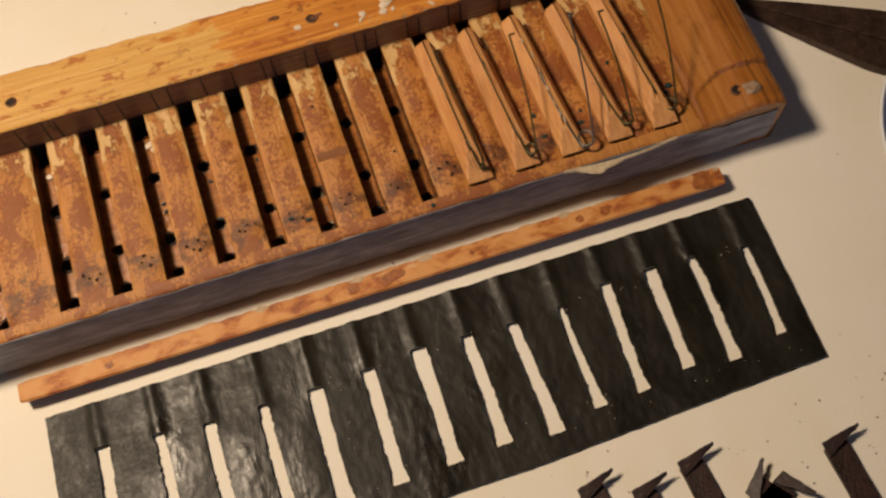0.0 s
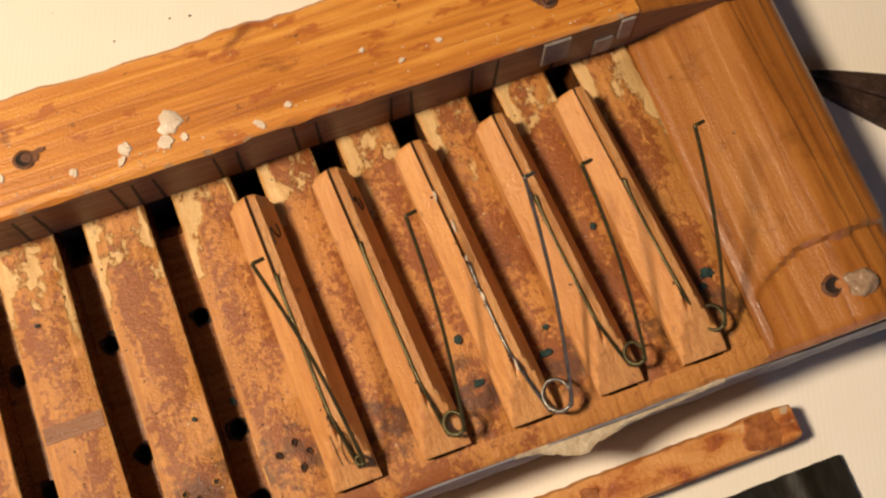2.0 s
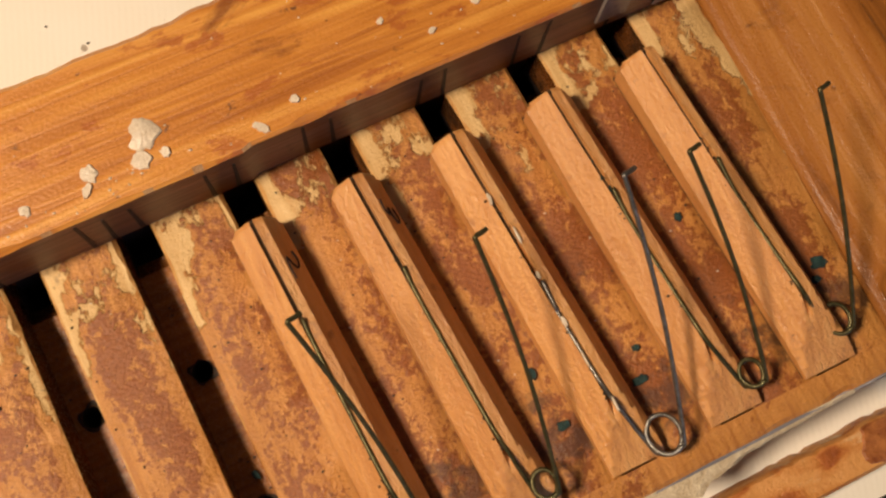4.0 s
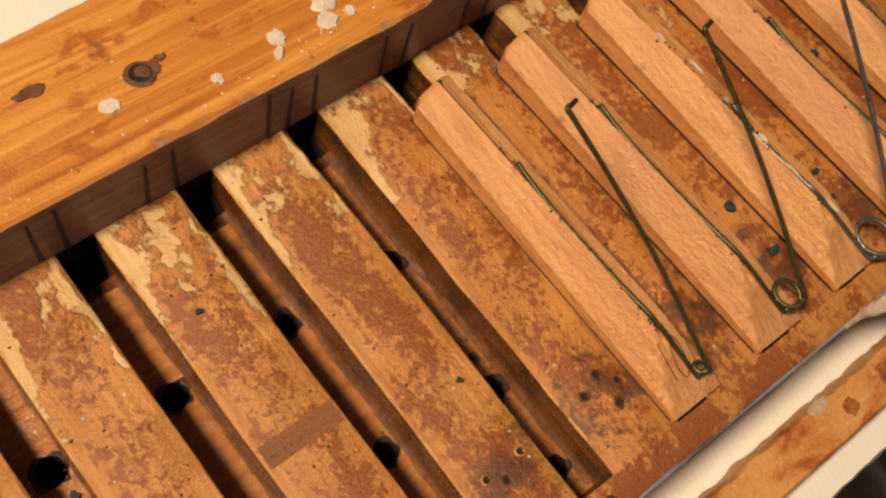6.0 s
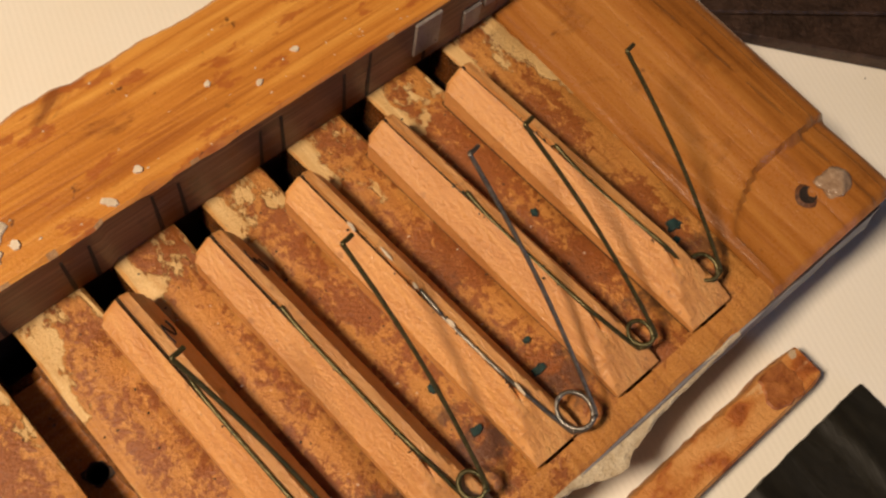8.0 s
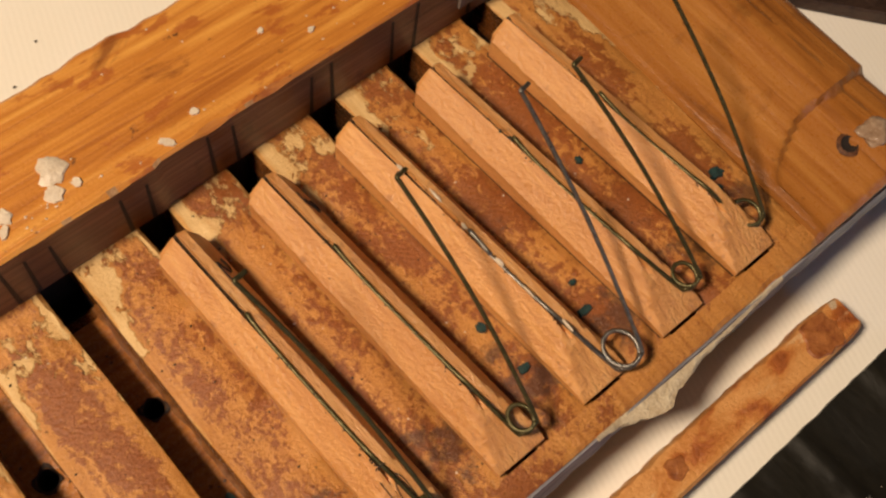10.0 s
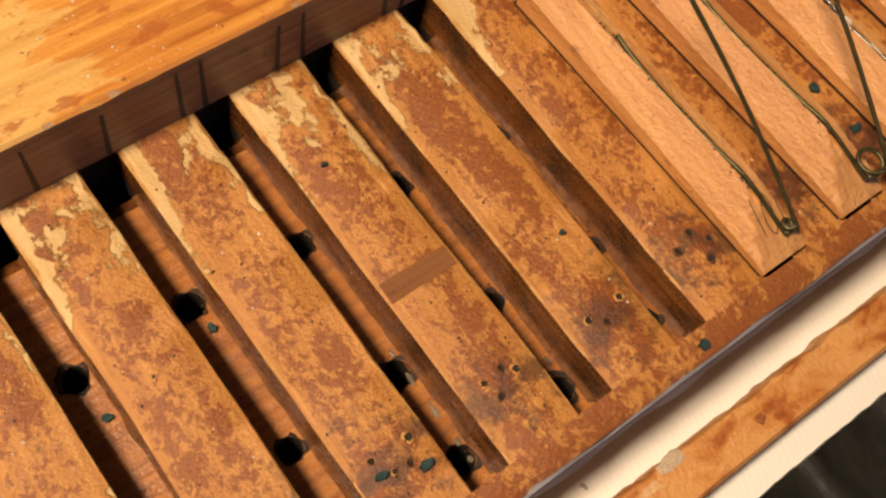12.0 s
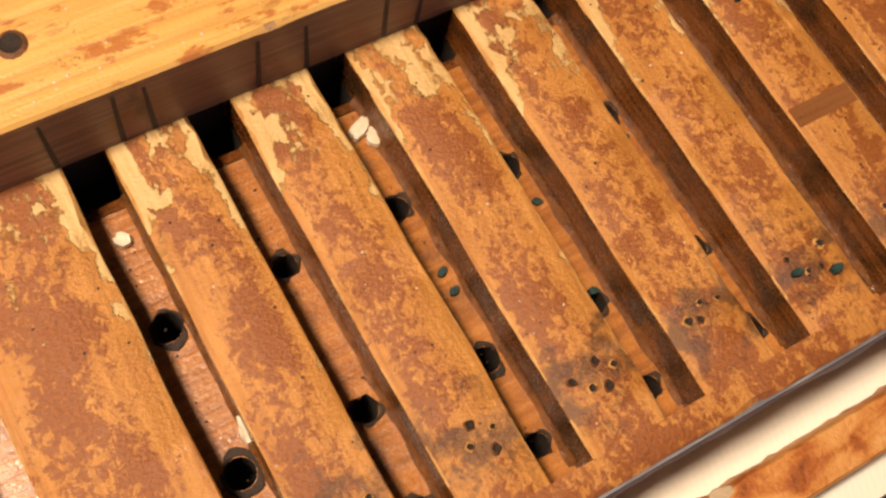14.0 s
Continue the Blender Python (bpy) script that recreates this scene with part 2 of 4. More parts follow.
# the channel sides are darker and redder than the rib tops
SIDE = wood("dark_channel_side", (0.075, 0.023, 0.006), (0.185, 0.060, 0.014), (0.30, 0.106, 0.027), "y", 0.22, 0.85, (0.045, 0.024, 0.012), 0.0008, 1.1, 0.0, 0.54)
EDGE = simple("rubbed_pale_edge", (0.46, 0.20, 0.050), (0.70, 0.40, 0.135), 420, 0.5, 0.0003)
# near-black, so the darkness inside holes is carried by the colour
HOLE = simple("near_black_hole_wood", (0.012, 0.008, 0.006), (0.03, 0.016, 0.010), 400, 0.8)
GROOVE = simple("dark_groove", (0.014, 0.012, 0.008), (0.085, 0.050, 0.026), 900, 0.7)
BRASS = simple("tarnished_brass_wire", (0.060, 0.058, 0.026), (0.135, 0.112, 0.050), 500, 0.38, 0.00008, 0.75)
STEEL = simple("dull_steel_wire", (0.13, 0.125, 0.12), (0.30, 0.28, 0.25), 600, 0.34, 0.00008, 0.85)
GREEN = simple("verdigris", (0.006, 0.024, 0.023), (0.016, 0.055, 0.050), 700, 0.7)
WAX = simple("brittle_wax", (0.58, 0.46, 0.33), (0.78, 0.67, 0.53), 300, 0.35, 0.0002)
PENCIL = simple("ink_line", (0.016, 0.013, 0.012), (0.045, 0.036, 0.032), 900, 0.6)
TORN = simple("torn_paper", (0.50, 0.37, 0.22), (0.78, 0.66, 0.46), 350, 0.8, 0.0004)
IRON = simple("rusty_iron", (0.030, 0.018, 0.013), (0.085, 0.048, 0.034), 160, 0.45, 0.0004, 0.35)
DARKLEATHER = simple("dark_brown_leather", (0.013, 0.006, 0.005), (0.045, 0.018, 0.014), 180, 0.5, 0.0004)
GREYHIDE = simple("grey_hide", (0.10, 0.085, 0.085), (0.26, 0.22, 0.20), 220, 0.75, 0.0004)
GLAZE = simple("white_glaze", (0.70, 0.72, 0.76), (0.82, 0.83, 0.85), 30, 0.15, 0.0)
BLUE = simple("blue_glaze", (0.10, 0.14, 0.30), (0.20, 0.25, 0.42), 60, 0.2, 0.0)
PLASTER = simple("room_plaster", (0.24, 0.20, 0.16), (0.32, 0.27, 0.22), 5, 0.9)
BOARDS = simple("floor_boards", (0.12, 0.06, 0.03), (0.22, 0.12, 0.06), 8, 0.5)


# ---------------------------------------------------------------- mesh helpers
def link(name, bm, material, parent=None, label="", smooth=None):
    bmesh.ops.recalc_face_normals(bm, faces=bm.faces)
    me = bpy.data.meshes.new(name)
    bm.to_mesh(me)
    bm.free()
    for mat in material if isinstance(material, (list, tuple)) else [material]:
        me.materials.append(mat)
    if smooth is not None:
        me.shade_smooth()
        if smooth < 180:
            me.set_sharp_from_angle(angle=radians(smooth))
    ob = new(name, me)
    if parent is not None:
        ob.parent = parent
    if label:
        ob["label"] = label
    return ob


part = link


def thing(name, label, category, group="", kind=""):
    return tagged(new(name), label, category, group, kind)


def loft(sections, closed=True, caps=True):
    bm = bmesh.new()
    rings = [[bm.verts.new(p) for p in s] for s in sections]
    count = len(rings[0])
    for a, b in zip(rings, rings[1:]):
        for i in range(count if closed else count - 1):
            j = (i + 1) % count
            bm.faces.new((a[i], a[j], b[j], b[i]))
    if caps and closed:
        bm.faces.new(rings[0])
        bm.faces.new(rings[-1][::-1])
    return bm


def box(x0, x1, y0, y1, z0, z1, bevel=0.0, cuts=1):
    bm = bmesh.new()
    bmesh.ops.create_cube(bm, size=1.0)
    for v in bm.verts:
        v.co = Vector(((x0 + x1) / 2 + v.co.x * (x1 - x0), (y0 + y1) / 2 + v.co.y * (y1 - y0), (z0 + z1) / 2 + v.co.z * (z1 - z0)))
    if bevel:
        bmesh.ops.bevel(bm, geom=bm.edges[:], offset=bevel, segments=cuts, affect="EDGES", profile=0.5)
    return bm


def rough(p, size, amount):
    return Vector(p) + amount * noise.noise_vector(Vector(p) * size)


def tube(points, radius, sides=8):
    """A round bar along a smooth path through the points."""
    pts = [Vector(p) for p in points]
    fine = []
    for i in range(len(pts) - 1):
        p0, p1, p2, p3 = pts[max(i - 1, 0)], pts[i], pts[i + 1], pts[min(i + 2, len(pts) - 1)]
        for k in range(5):
            t = k / 5
            fine.append(0.5 * (2 * p1 + (p2 - p0) * t + (2 * p0 - 5 * p1 + 4 * p2 - p3) * t * t + (3 * p1 - p0 - 3 * p2 + p3) * t ** 3))
    fine.append(pts[-1])
    up, rings = Vector((0.13, 0.21, 0.97)), []
    for i, p in enumerate(fine):
        d = (fine[min(i + 1, len(fine) - 1)] - fine[max(i - 1, 0)]).normalized()
        u = (up - d * up.dot(d)).normalized()
        w = d.cross(u)
        up = u
        r = radius * (1 + 0.10 * noise.noise(p * 700))
        rings.append([p + r * (math.cos(a) * u + math.sin(a) * w) for a in (2 * math.pi * s / sides for s in range(sides))])
    return loft(rings)


def sheet_with_holes(outer, circles, z, deep):
    """A flat floor with round bores that go down from it."""
    bm = bmesh.new()
    edges = []

    def ring(points):
        vs = [bm.verts.new((x, y, z)) for x, y in points]
        es = [bm.edges.new((vs[i], vs[(i + 1) % len(vs)])) for i in range(len(vs))]
        edges.extend(es)
        return vs
    ring(outer)
    bores = [ring([(cx + r * math.cos(2 * math.pi * i / 18), cy + r * math.sin(2 * math.pi * i / 18)) for i in range(18)]) for cx, cy, r in circles]
    bmesh.ops.triangle_fill(bm, use_beauty=True, use_dissolve=False, edges=edges)
    for f in bm.faces:
        f.material_index = 0
    for vs in bores:
        low = [bm.verts.new((v.co.x, v.co.y, z - deep)) for v in vs]
        for i in range(18):
            j = (i + 1) % 18
            bm.faces.new((vs[i], vs[j], low[j], low[i])).material_index = 1
        bm.faces.new(low).material_index = 1
    return bm


# ---------------------------------------------------------------- room and table
def structure(name, bm, material, label, category):
    return tagged(link(name, bm, material), label, category, kind="structure")


structure("floor", box(-2.1, 2.1, -2.1, 2.1, -0.84, -0.78), BOARDS, "dark wooden floor below the table", "floor")
structure("ceiling", box(-2.1, 2.1, -2.1, 2.1, 1.72, 1.80), PLASTER, "plain plaster ceiling of the room", "ceiling")
structure("wall_north", box(-2.1, 2.1, 2.0, 2.1, -0.78, 1.72), PLASTER, "plain plaster wall of the room", "wall")


def pierced_wall():
    bm = bmesh.new()
    for x0, x1, z0, z1 in ((-2.1, -0.15, -0.78, 1.72), (1.15, 2.1, -0.78, 1.72), (-0.15, 1.15, -0.78, 0.10), (-0.15, 1.15, 1.40, 1.72)):
        vs = [bm.verts.new((x, y, z)) for x in (x0, x1) for y in (-2.1, -2.0) for z in (z0, z1)]
        for q in ((0, 1, 3, 2), (4, 6, 7, 5), (0, 4, 5, 1), (2, 3, 7, 6), (0, 2, 6, 4), (1, 5, 7, 3)):
            bm.faces.new([vs[i] for i in q])
    return bm


structure("wall_south", pierced_wall(), PLASTER, "plain plaster wall with a window opening", "wall")
window = tagged(new("window_1"), "plain wooden window frame in the plaster wall", "window", kind="structure")
for x0, x1, z0, z1 in ((-0.15, -0.10, 0.10, 1.40), (1.10, 1.15, 0.10, 1.40), (-0.10, 1.10, 0.10, 0.15), (-0.10, 1.10, 1.35, 1.40)):
    part("window_frame", box(x0, x1, -2.09, -2.05, z0, z1, 0.004), GLAZE, window)
structure("wall_east", box(2.0, 2.1, -2.0, 2.0, -0.78, 1.72), PLASTER, "plain plaster wall of the room", "wall")
structure("wall_west", box(-2.1, -2.0, -2.0, 2.0, -0.78, 1.72), PLASTER, "plain plaster wall of the room", "wall")

table = thing("work_table", "wooden work table under a cream paper cover", "table")
part("tabletop", box(-0.85, 0.85, -0.62, 0.62, TABLE - 0.030, TABLE - 0.0012, 0.003), BOARDS, table)
for lx, ly in ((-0.8, -0.57), (0.8, -0.57), (-0.8, 0.57), (0.8, 0.57)):
    part("leg", box(lx - 0.03, lx + 0.03, ly - 0.03, ly + 0.03, -0.78, TABLE - 0.030, 0.003), BOARDS, table)


def cover():
    bm = bmesh.new()
    bmesh.ops.create_grid(bm, x_segments=90, y_segments=70, size=1.0)
    for v in bm.verts:
        x, y = v.co.x * 0.84, v.co.y * 0.61
        v.co = Vector((x, y, TABLE - 0.0004 + 0.0004 * noise.noise(Vector((x, y, 0)) * 14)))
    return bm


tagged(link("table_cover", cover(), CLOTH, smooth=180), "cream ribbed paper cover with crumbs and yellow stains on the table", "table cover")

# ---------------------------------------------------------------- windchest
chest = thing("organ_windchest", "old orange wooden windchest with open channels on the table cover", "windchest")
FRONT, BACK, FOOT, LEFT, RIGHT = -0.0052, 0.1100, 0.0797, -0.236, 0.158
LEDGE_TOP, FLOOR = 0.0165, -0.0102


def channel(k):
    """The right edge at the front and at the ledge, and the width, of channel k."""
    if k <= 4:
        return 0.0010 + 0.0214 * (5 - k), -0.0012 + 0.0207 * (5 - k), 0.0072
    if k == 13:
        return -0.1832, -0.1868, 0.0085
    return -0.0220 * (k - 5), -0.0020 - 0.0219 * (k - 5), 0.0073 + 0.00012 * (k - 5)


def edge_x(k, y, side):
    a, b, w = channel(k)
    x = a + (b - a) * y / 0.078
    return x if side == "right" else x - w * (1 - 0.06 * y / 0.078)


def rib(left, right, seed):
    """A rib between two channels: left(y) and right(y) are its sides."""
    rows = []
    for i in range(37):
        y = -0.0001 + 0.0845 * i / 36
        a, b = left(y), right(y)
        chip = 0.0003 + 0.0006 * max(0, noise.noise(Vector((seed, y * 160, 2)))) + (0.0008 if y > 0.066 else 0) * max(0, noise.noise(Vector((seed, y * 300, 7))) + 0.3)
        chip2 = 0.0003 + 0.0006 * max(0, noise.noise(Vector((seed, y * 170, 9)))) + (0.0010 if y > 0.068 else 0) * max(0, noise.noise(Vector((seed, y * 280, 4))) + 0.3)
        wob = 0.00035 * noise.noise(Vector((seed, y * 60, 0)))
        wob2 = 0.00035 * noise.noise(Vector((seed, y * 60, 5)))
        sag = 0.00025 * noise.noise(Vector((seed, y * 45, 11)))
        rows.append([(a + wob, y, -0.0205), (a + wob, y, -chip), (a + wob + chip * 0.8, y, -0.00012 + sag), ((a + b) / 2, y, sag),
                     (b + wob2 - chip2 * 0.8, y, -0.00012 + sag), (b + wob2, y, -chip2), (b + wob2, y, -0.0205)])
    bm = loft(rows)
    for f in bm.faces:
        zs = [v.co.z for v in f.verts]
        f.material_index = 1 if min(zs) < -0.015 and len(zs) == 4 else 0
        if len(zs) == 4 and -0.006 < min(zs) < -0.0004:
            f.material_index = 2
    return bm


base = part("base_board", box(LEFT + 0.002, RIGHT - 0.004, FRONT + 0.001, BACK - 0.001, TABLE, -0.0265), FLOORWOOD, chest)
for k in range(0, 14):
    if k == 0:
        right = lambda y: 0.1178
    else:
        right = lambda y, k=k: edge_x(k - 1, y, "left")
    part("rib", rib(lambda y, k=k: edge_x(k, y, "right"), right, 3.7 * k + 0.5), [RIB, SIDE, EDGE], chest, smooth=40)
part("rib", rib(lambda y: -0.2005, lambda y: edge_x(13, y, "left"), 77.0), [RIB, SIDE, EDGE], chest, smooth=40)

BORES = {5: (0.0525, 0.0235, 0.0062), 6: (0.0532, 0.0252, 0.0058), 7: (0.0530, 0.0240, 0.0058), 8: (0.0535, 0.0232, 0.0060), 9: (0.0525, 0.0230, 0.0060),
         10: (0.0540, 0.0230, 0.0066), 11: (0.0530, 0.0250, 0.0060), 12: (0.0520, 0.0250, 0.0064), 13: (0.0540, 0.0250, 0.0060)}
VARNISH = simple("pooled_amber_varnish", (0.10, 0.036, 0.010), (0.27, 0.105, 0.026), 420, 0.16, 0.0005, 0.0, 0.7)
CHAR = simple("charred_bore_rim", (0.010, 0.006, 0.004), (0.045, 0.020, 0.009), 480, 0.7)


def bore_rim(x, y, r, seed):
    """A ragged burnt collar round a bore, sloping into it."""
    bm = bmesh.new()
    rings = []
    for q, dz in ((1.0, -0.0012), (1.01, 0.0001), (1.10, 0.00025), (1.24, 0.0001)):
        rings.append([bm.verts.new((x + r * (q + (q - 0.97) * 2.6 * noise.noise(Vector((math.cos(a) * 1.5, math.sin(a) * 1.5, seed)))) * math.cos(a),
                                    y + r * (q + (q - 0.97) * 2.6 * noise.noise(Vector((math.cos(a) * 1.5, math.sin(a) * 1.5, seed)))) * math.sin(a), FLOOR + 0.0002 + dz)) for a in (2 * math.pi * i / 20 for i in range(20))])
    for a, b in zip(rings, rings[1:]):
        for i in range(20):
            bm.faces.new((a[i], a[(i + 1) % 20], b[(i + 1) % 20], b[i]))
    return bm


def varnish_bead(k):
    """Varnish pooled in the corner between the floor and the far side of a channel."""
    rows = []
    for i in range(61):
        y = 0.001 + 0.0755 * i / 60
        x = edge_x(k, y, "right") + 0.0002
        w = 0.0009 + 0.0006 * noise.noise(Vector((y * 190, k * 3.0, 1)))
        h = 0.0013 + 0.0009 * noise.noise(Vector((y * 240, k * 5.0, 2)))
        z = FLOOR - 0.0006
        rows.append([(x, y, z), (x - w - 0.0003, y, z), (x - w, y, z + 0.0010), (x - w * 0.45, y, z + 0.0010 + 0.25 * h), (x - 0.0002, y, z + 0.0010 + h), (x, y, z + 0.0010 + h)])
    return loft(rows)


for k in range(0, 14):
    w = channel(k)[2]
    lo, hi, n = 0.0002, 0.0745, 10
    outer = [(edge_x(k, lo + (hi - lo) * i / n, "right") + 0.0003, lo + (hi - lo) * i / n) for i in range(n + 1)]
    outer += [(edge_x(k, hi - (hi - lo) * i / n, "left") - 0.0003, hi - (hi - lo) * i / n) for i in range(n + 1)]
    bores = [(edge_x(k, y, "right") - w * 0.47, y, 0.0024 + 0.0003 * math.sin(k * 5 + y * 700)) for y in BORES.get(k, ())]
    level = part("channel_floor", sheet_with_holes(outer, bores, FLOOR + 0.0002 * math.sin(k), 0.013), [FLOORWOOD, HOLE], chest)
    if k >= 4:
        part("varnish_bead", varnish_bead(k), VARNISH, level, "glossy amber varnish pooled along the channel", smooth=60)
    for x, y, r in bores:
        part("bore_rim", bore_rim(x, y, r, k * 7 + y * 300), CHAR, level, smooth=60)


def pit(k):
    """The bore at the ledge end of a channel: a floor and four walls, its depth's darkness put into the colour."""
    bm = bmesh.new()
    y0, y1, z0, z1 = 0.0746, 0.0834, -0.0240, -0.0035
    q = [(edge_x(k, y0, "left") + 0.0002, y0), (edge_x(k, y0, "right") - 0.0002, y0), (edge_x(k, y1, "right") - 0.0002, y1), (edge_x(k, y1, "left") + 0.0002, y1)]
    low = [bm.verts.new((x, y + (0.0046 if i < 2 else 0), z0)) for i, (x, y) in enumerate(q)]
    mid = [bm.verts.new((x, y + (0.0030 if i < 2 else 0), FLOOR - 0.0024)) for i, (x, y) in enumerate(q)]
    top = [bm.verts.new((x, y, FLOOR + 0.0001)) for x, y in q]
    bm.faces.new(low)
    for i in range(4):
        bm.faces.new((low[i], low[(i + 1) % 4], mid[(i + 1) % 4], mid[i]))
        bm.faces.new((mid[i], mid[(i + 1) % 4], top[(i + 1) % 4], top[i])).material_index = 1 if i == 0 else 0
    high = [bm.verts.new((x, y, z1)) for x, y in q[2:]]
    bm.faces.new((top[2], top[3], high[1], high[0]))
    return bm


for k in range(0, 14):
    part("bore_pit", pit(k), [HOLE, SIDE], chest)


def rail(x0, x1, y0, y1, seed):
    rows = []
    n = 130
    for i in range(n + 1):
        x = x0 + (x1 - x0) * i / n
        c = 0.0007 + 0.0012 * max(0, noise.noise(Vector((x * 130, seed, 1))))
        d = 0.0004 * noise.noise(Vector((x * 70, seed, 3)))
        rows.append([(x, y0 + d, -0.0290), (x, y0 + d, -c), (x, y0 + d + c, -0.0001), (x, y1, 0.0), (x, y1, -0.0290)])
    return loft(rows)


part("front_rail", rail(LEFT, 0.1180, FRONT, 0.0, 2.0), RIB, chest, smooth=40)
part("end_block", box(LEFT, -0.2005, 0.0, FOOT, -0.0265, 0.0, 0.0008), RIB, chest)
part("back_rail", box(LEFT, 0.1180, 0.0835, BACK - 0.001, -0.0265, -0.0002, 0.0004), FLOORWOOD, chest)


def ledge_bar():
    """The raised ledge: chipped front arris, ragged back edge."""
    rows, n = [], 190
    for i in range(n + 1):
        x = LEFT + (0.1180 - LEFT) * i / n
        c = 0.0006 + 0.0011 * max(0, noise.noise(Vector((x * 140, 5, 1))))
        f = FOOT + (0.0016 if x > 0.02 else 0.0010)
        rag = 0.0011 * noise.noise(Vector((x * 60, 8, 2))) + 0.0006 * noise.noise(Vector((x * 260, 3, 2)))
        dz = 0.0002 * noise.noise(Vector((x * 50, 1, 8)))
        rows.append([(x, f, -0.0001), (x, f, LEDGE_TOP - c), (x, f + c, LEDGE_TOP + dz), (x, BACK - 0.0015 + rag, LEDGE_TOP + dz),
                     (x, BACK + rag, LEDGE_TOP - 0.0016), (x, BACK, -0.0001)])
    bm = loft(rows)
    for f in bm.faces:
        m = f.calc_center_median()
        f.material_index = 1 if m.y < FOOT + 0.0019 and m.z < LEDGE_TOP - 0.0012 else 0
        if m.y < FOOT + 0.0032 and LEDGE_TOP - 0.0012 < m.z < LEDGE_TOP - 0.00015 and noise.noise(Vector((m.x * 330, 4, 9))) > 0.28:
            f.material_index = 2
    return bm


ARRIS = simple("chipped_pale_arris", (0.34, 0.16, 0.06), (0.58, 0.38, 0.20), 700, 0.4)
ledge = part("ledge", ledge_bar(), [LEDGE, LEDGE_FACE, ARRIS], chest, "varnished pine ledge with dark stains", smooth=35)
for x, lean in ((-0.196, 1), (-0.178, 0), (-0.163, 0), (-0.152, 1), (-0.1465, 0), (-0.128, 1), (-0.119, 0), (-0.104, 0), (-0.0975, 1), (-0.082, 0), (-0.069, 1), (-0.055, 0), (-0.0505, 0),
                (-0.036, 1), (-0.0305, 0), (-0.0125, 0), (-0.0085, 1), (-0.003, 0), (0.0115, 0), (0.0165, 1), (0.031, 0), (0.0365, 0), (0.0545, 1), (0.0600, 0), (0.0755, 0), (0.0815, 1), (0.097, 0)):
    y = FOOT + (0.0016 if x > 0.02 else 0.0010)
    s = 0.0006 * lean - 0.0002
    z1 = LEDGE_TOP - 0.0012 - 0.003 * random.random()
    bm = loft([[(x - 0.0005, y - 0.00012, 0.0003), (x + 0.0005, y - 0.00012, 0.0003), (x + 0.0003, y + 0.0002, 0.0003), (x - 0.0003, y + 0.0002, 0.0003)],
               [(x + s - 0.0003, y - 0.00012, z1), (x + s + 0.0003, y - 0.00012, z1), (x + s + 0.0003, y + 0.0002, z1), (x + s - 0.0003, y + 0.0002, z1)]])
    part("ink_mark", bm, PENCIL, ledge)


# a low raised disc whose near-black middle stands for a hole's shade
def countersink(x, y, z, r, material=HOLE):
    bm = bmesh.new()
    rings = []
    rag = 1.0 if r < 0.001 else 0.35
    for rr, zz in ((r * 1.5, 0.00005), (r * 1.05, 0.00045), (r * 0.8, 0.00025), (r * 0.3, 0.0001)):
        rings.append([bm.verts.new((x + rr * (1 + rag * (0.14 * math.sin(3 * a + x * 900) + 0.16 * math.sin(2 * a + y * 1300))) * math.cos(a), y + rr * (1 + 0.18 * rag * math.sin(2 * a + x * 2100)) * math.sin(a), z + zz)) for a in (2 * math.pi * i / 14 for i in range(14))])
    for a, b in zip(rings, rings[1:]):
        for i in range(14):
            bm.faces.new((a[i], a[(i + 1) % 14], b[(i + 1) % 14], b[i]))
    bm.faces.new(rings[-1])
    for f in bm.faces:
        if (f.calc_center_median().xy - Vector((x, y))).length > r:
            f.material_index = 1
    return bm


SCORCH = simple("scorched_rim", (0.060, 0.022, 0.010), (0.20, 0.075, 0.025), 500, 0.6)
for x, y in ((-0.1615, 0.0938), (-0.0285, 0.0930), (0.0985, 0.0915)):
    part("screw_hole", countersink(x, y, LEDGE_TOP, 0.0017), [HOLE, SCORCH], ledge)


# ---------------------------------------------------------------- end board
def end_height(x, y):
    u = x - 0.118
    z = 0.0062 * min(1, max(0, u / 0.024)) ** 1.1
    z -= 0.0002 * math.exp(-((u - 0.0004) / 0.0007) ** 2)
    brink = 0.0262 + 0.0026 * (0.08 - y) / 0.06
    if u > brink:
        z -= 0.0007 * min(1, (u - brink) / 0.0005) + 0.0018 * ((u - brink) / 0.013) ** 1.2
    if u > 0.0345:
        z -= 0.0008 * min(1, (u - 0.0345) / 0.0006)
    if u > 0.0365:
        z -= 0.0022 * ((u - 0.0365) / 0.0035) ** 2
    line = 0.0172 - 0.0075 * max(0, 1 - (u - 0.003) / 0.015) ** 2 + 0.0004 * math.sin(u * 410)
    if u > 0.003 and y < line:
        z -= (0.0006 + 0.0016 * min(1, (u - 0.003) / 0.010)) * min(1, (line - y) / 0.0010) * (1 - 0.35 * min(1, (line - y) / 0.014))
    z -= 0.0016 * max(0, 1 - (y - FRONT) / 0.0015)
    return z + 0.00018 * noise.noise(Vector((x * 320, y * 28, 4)))


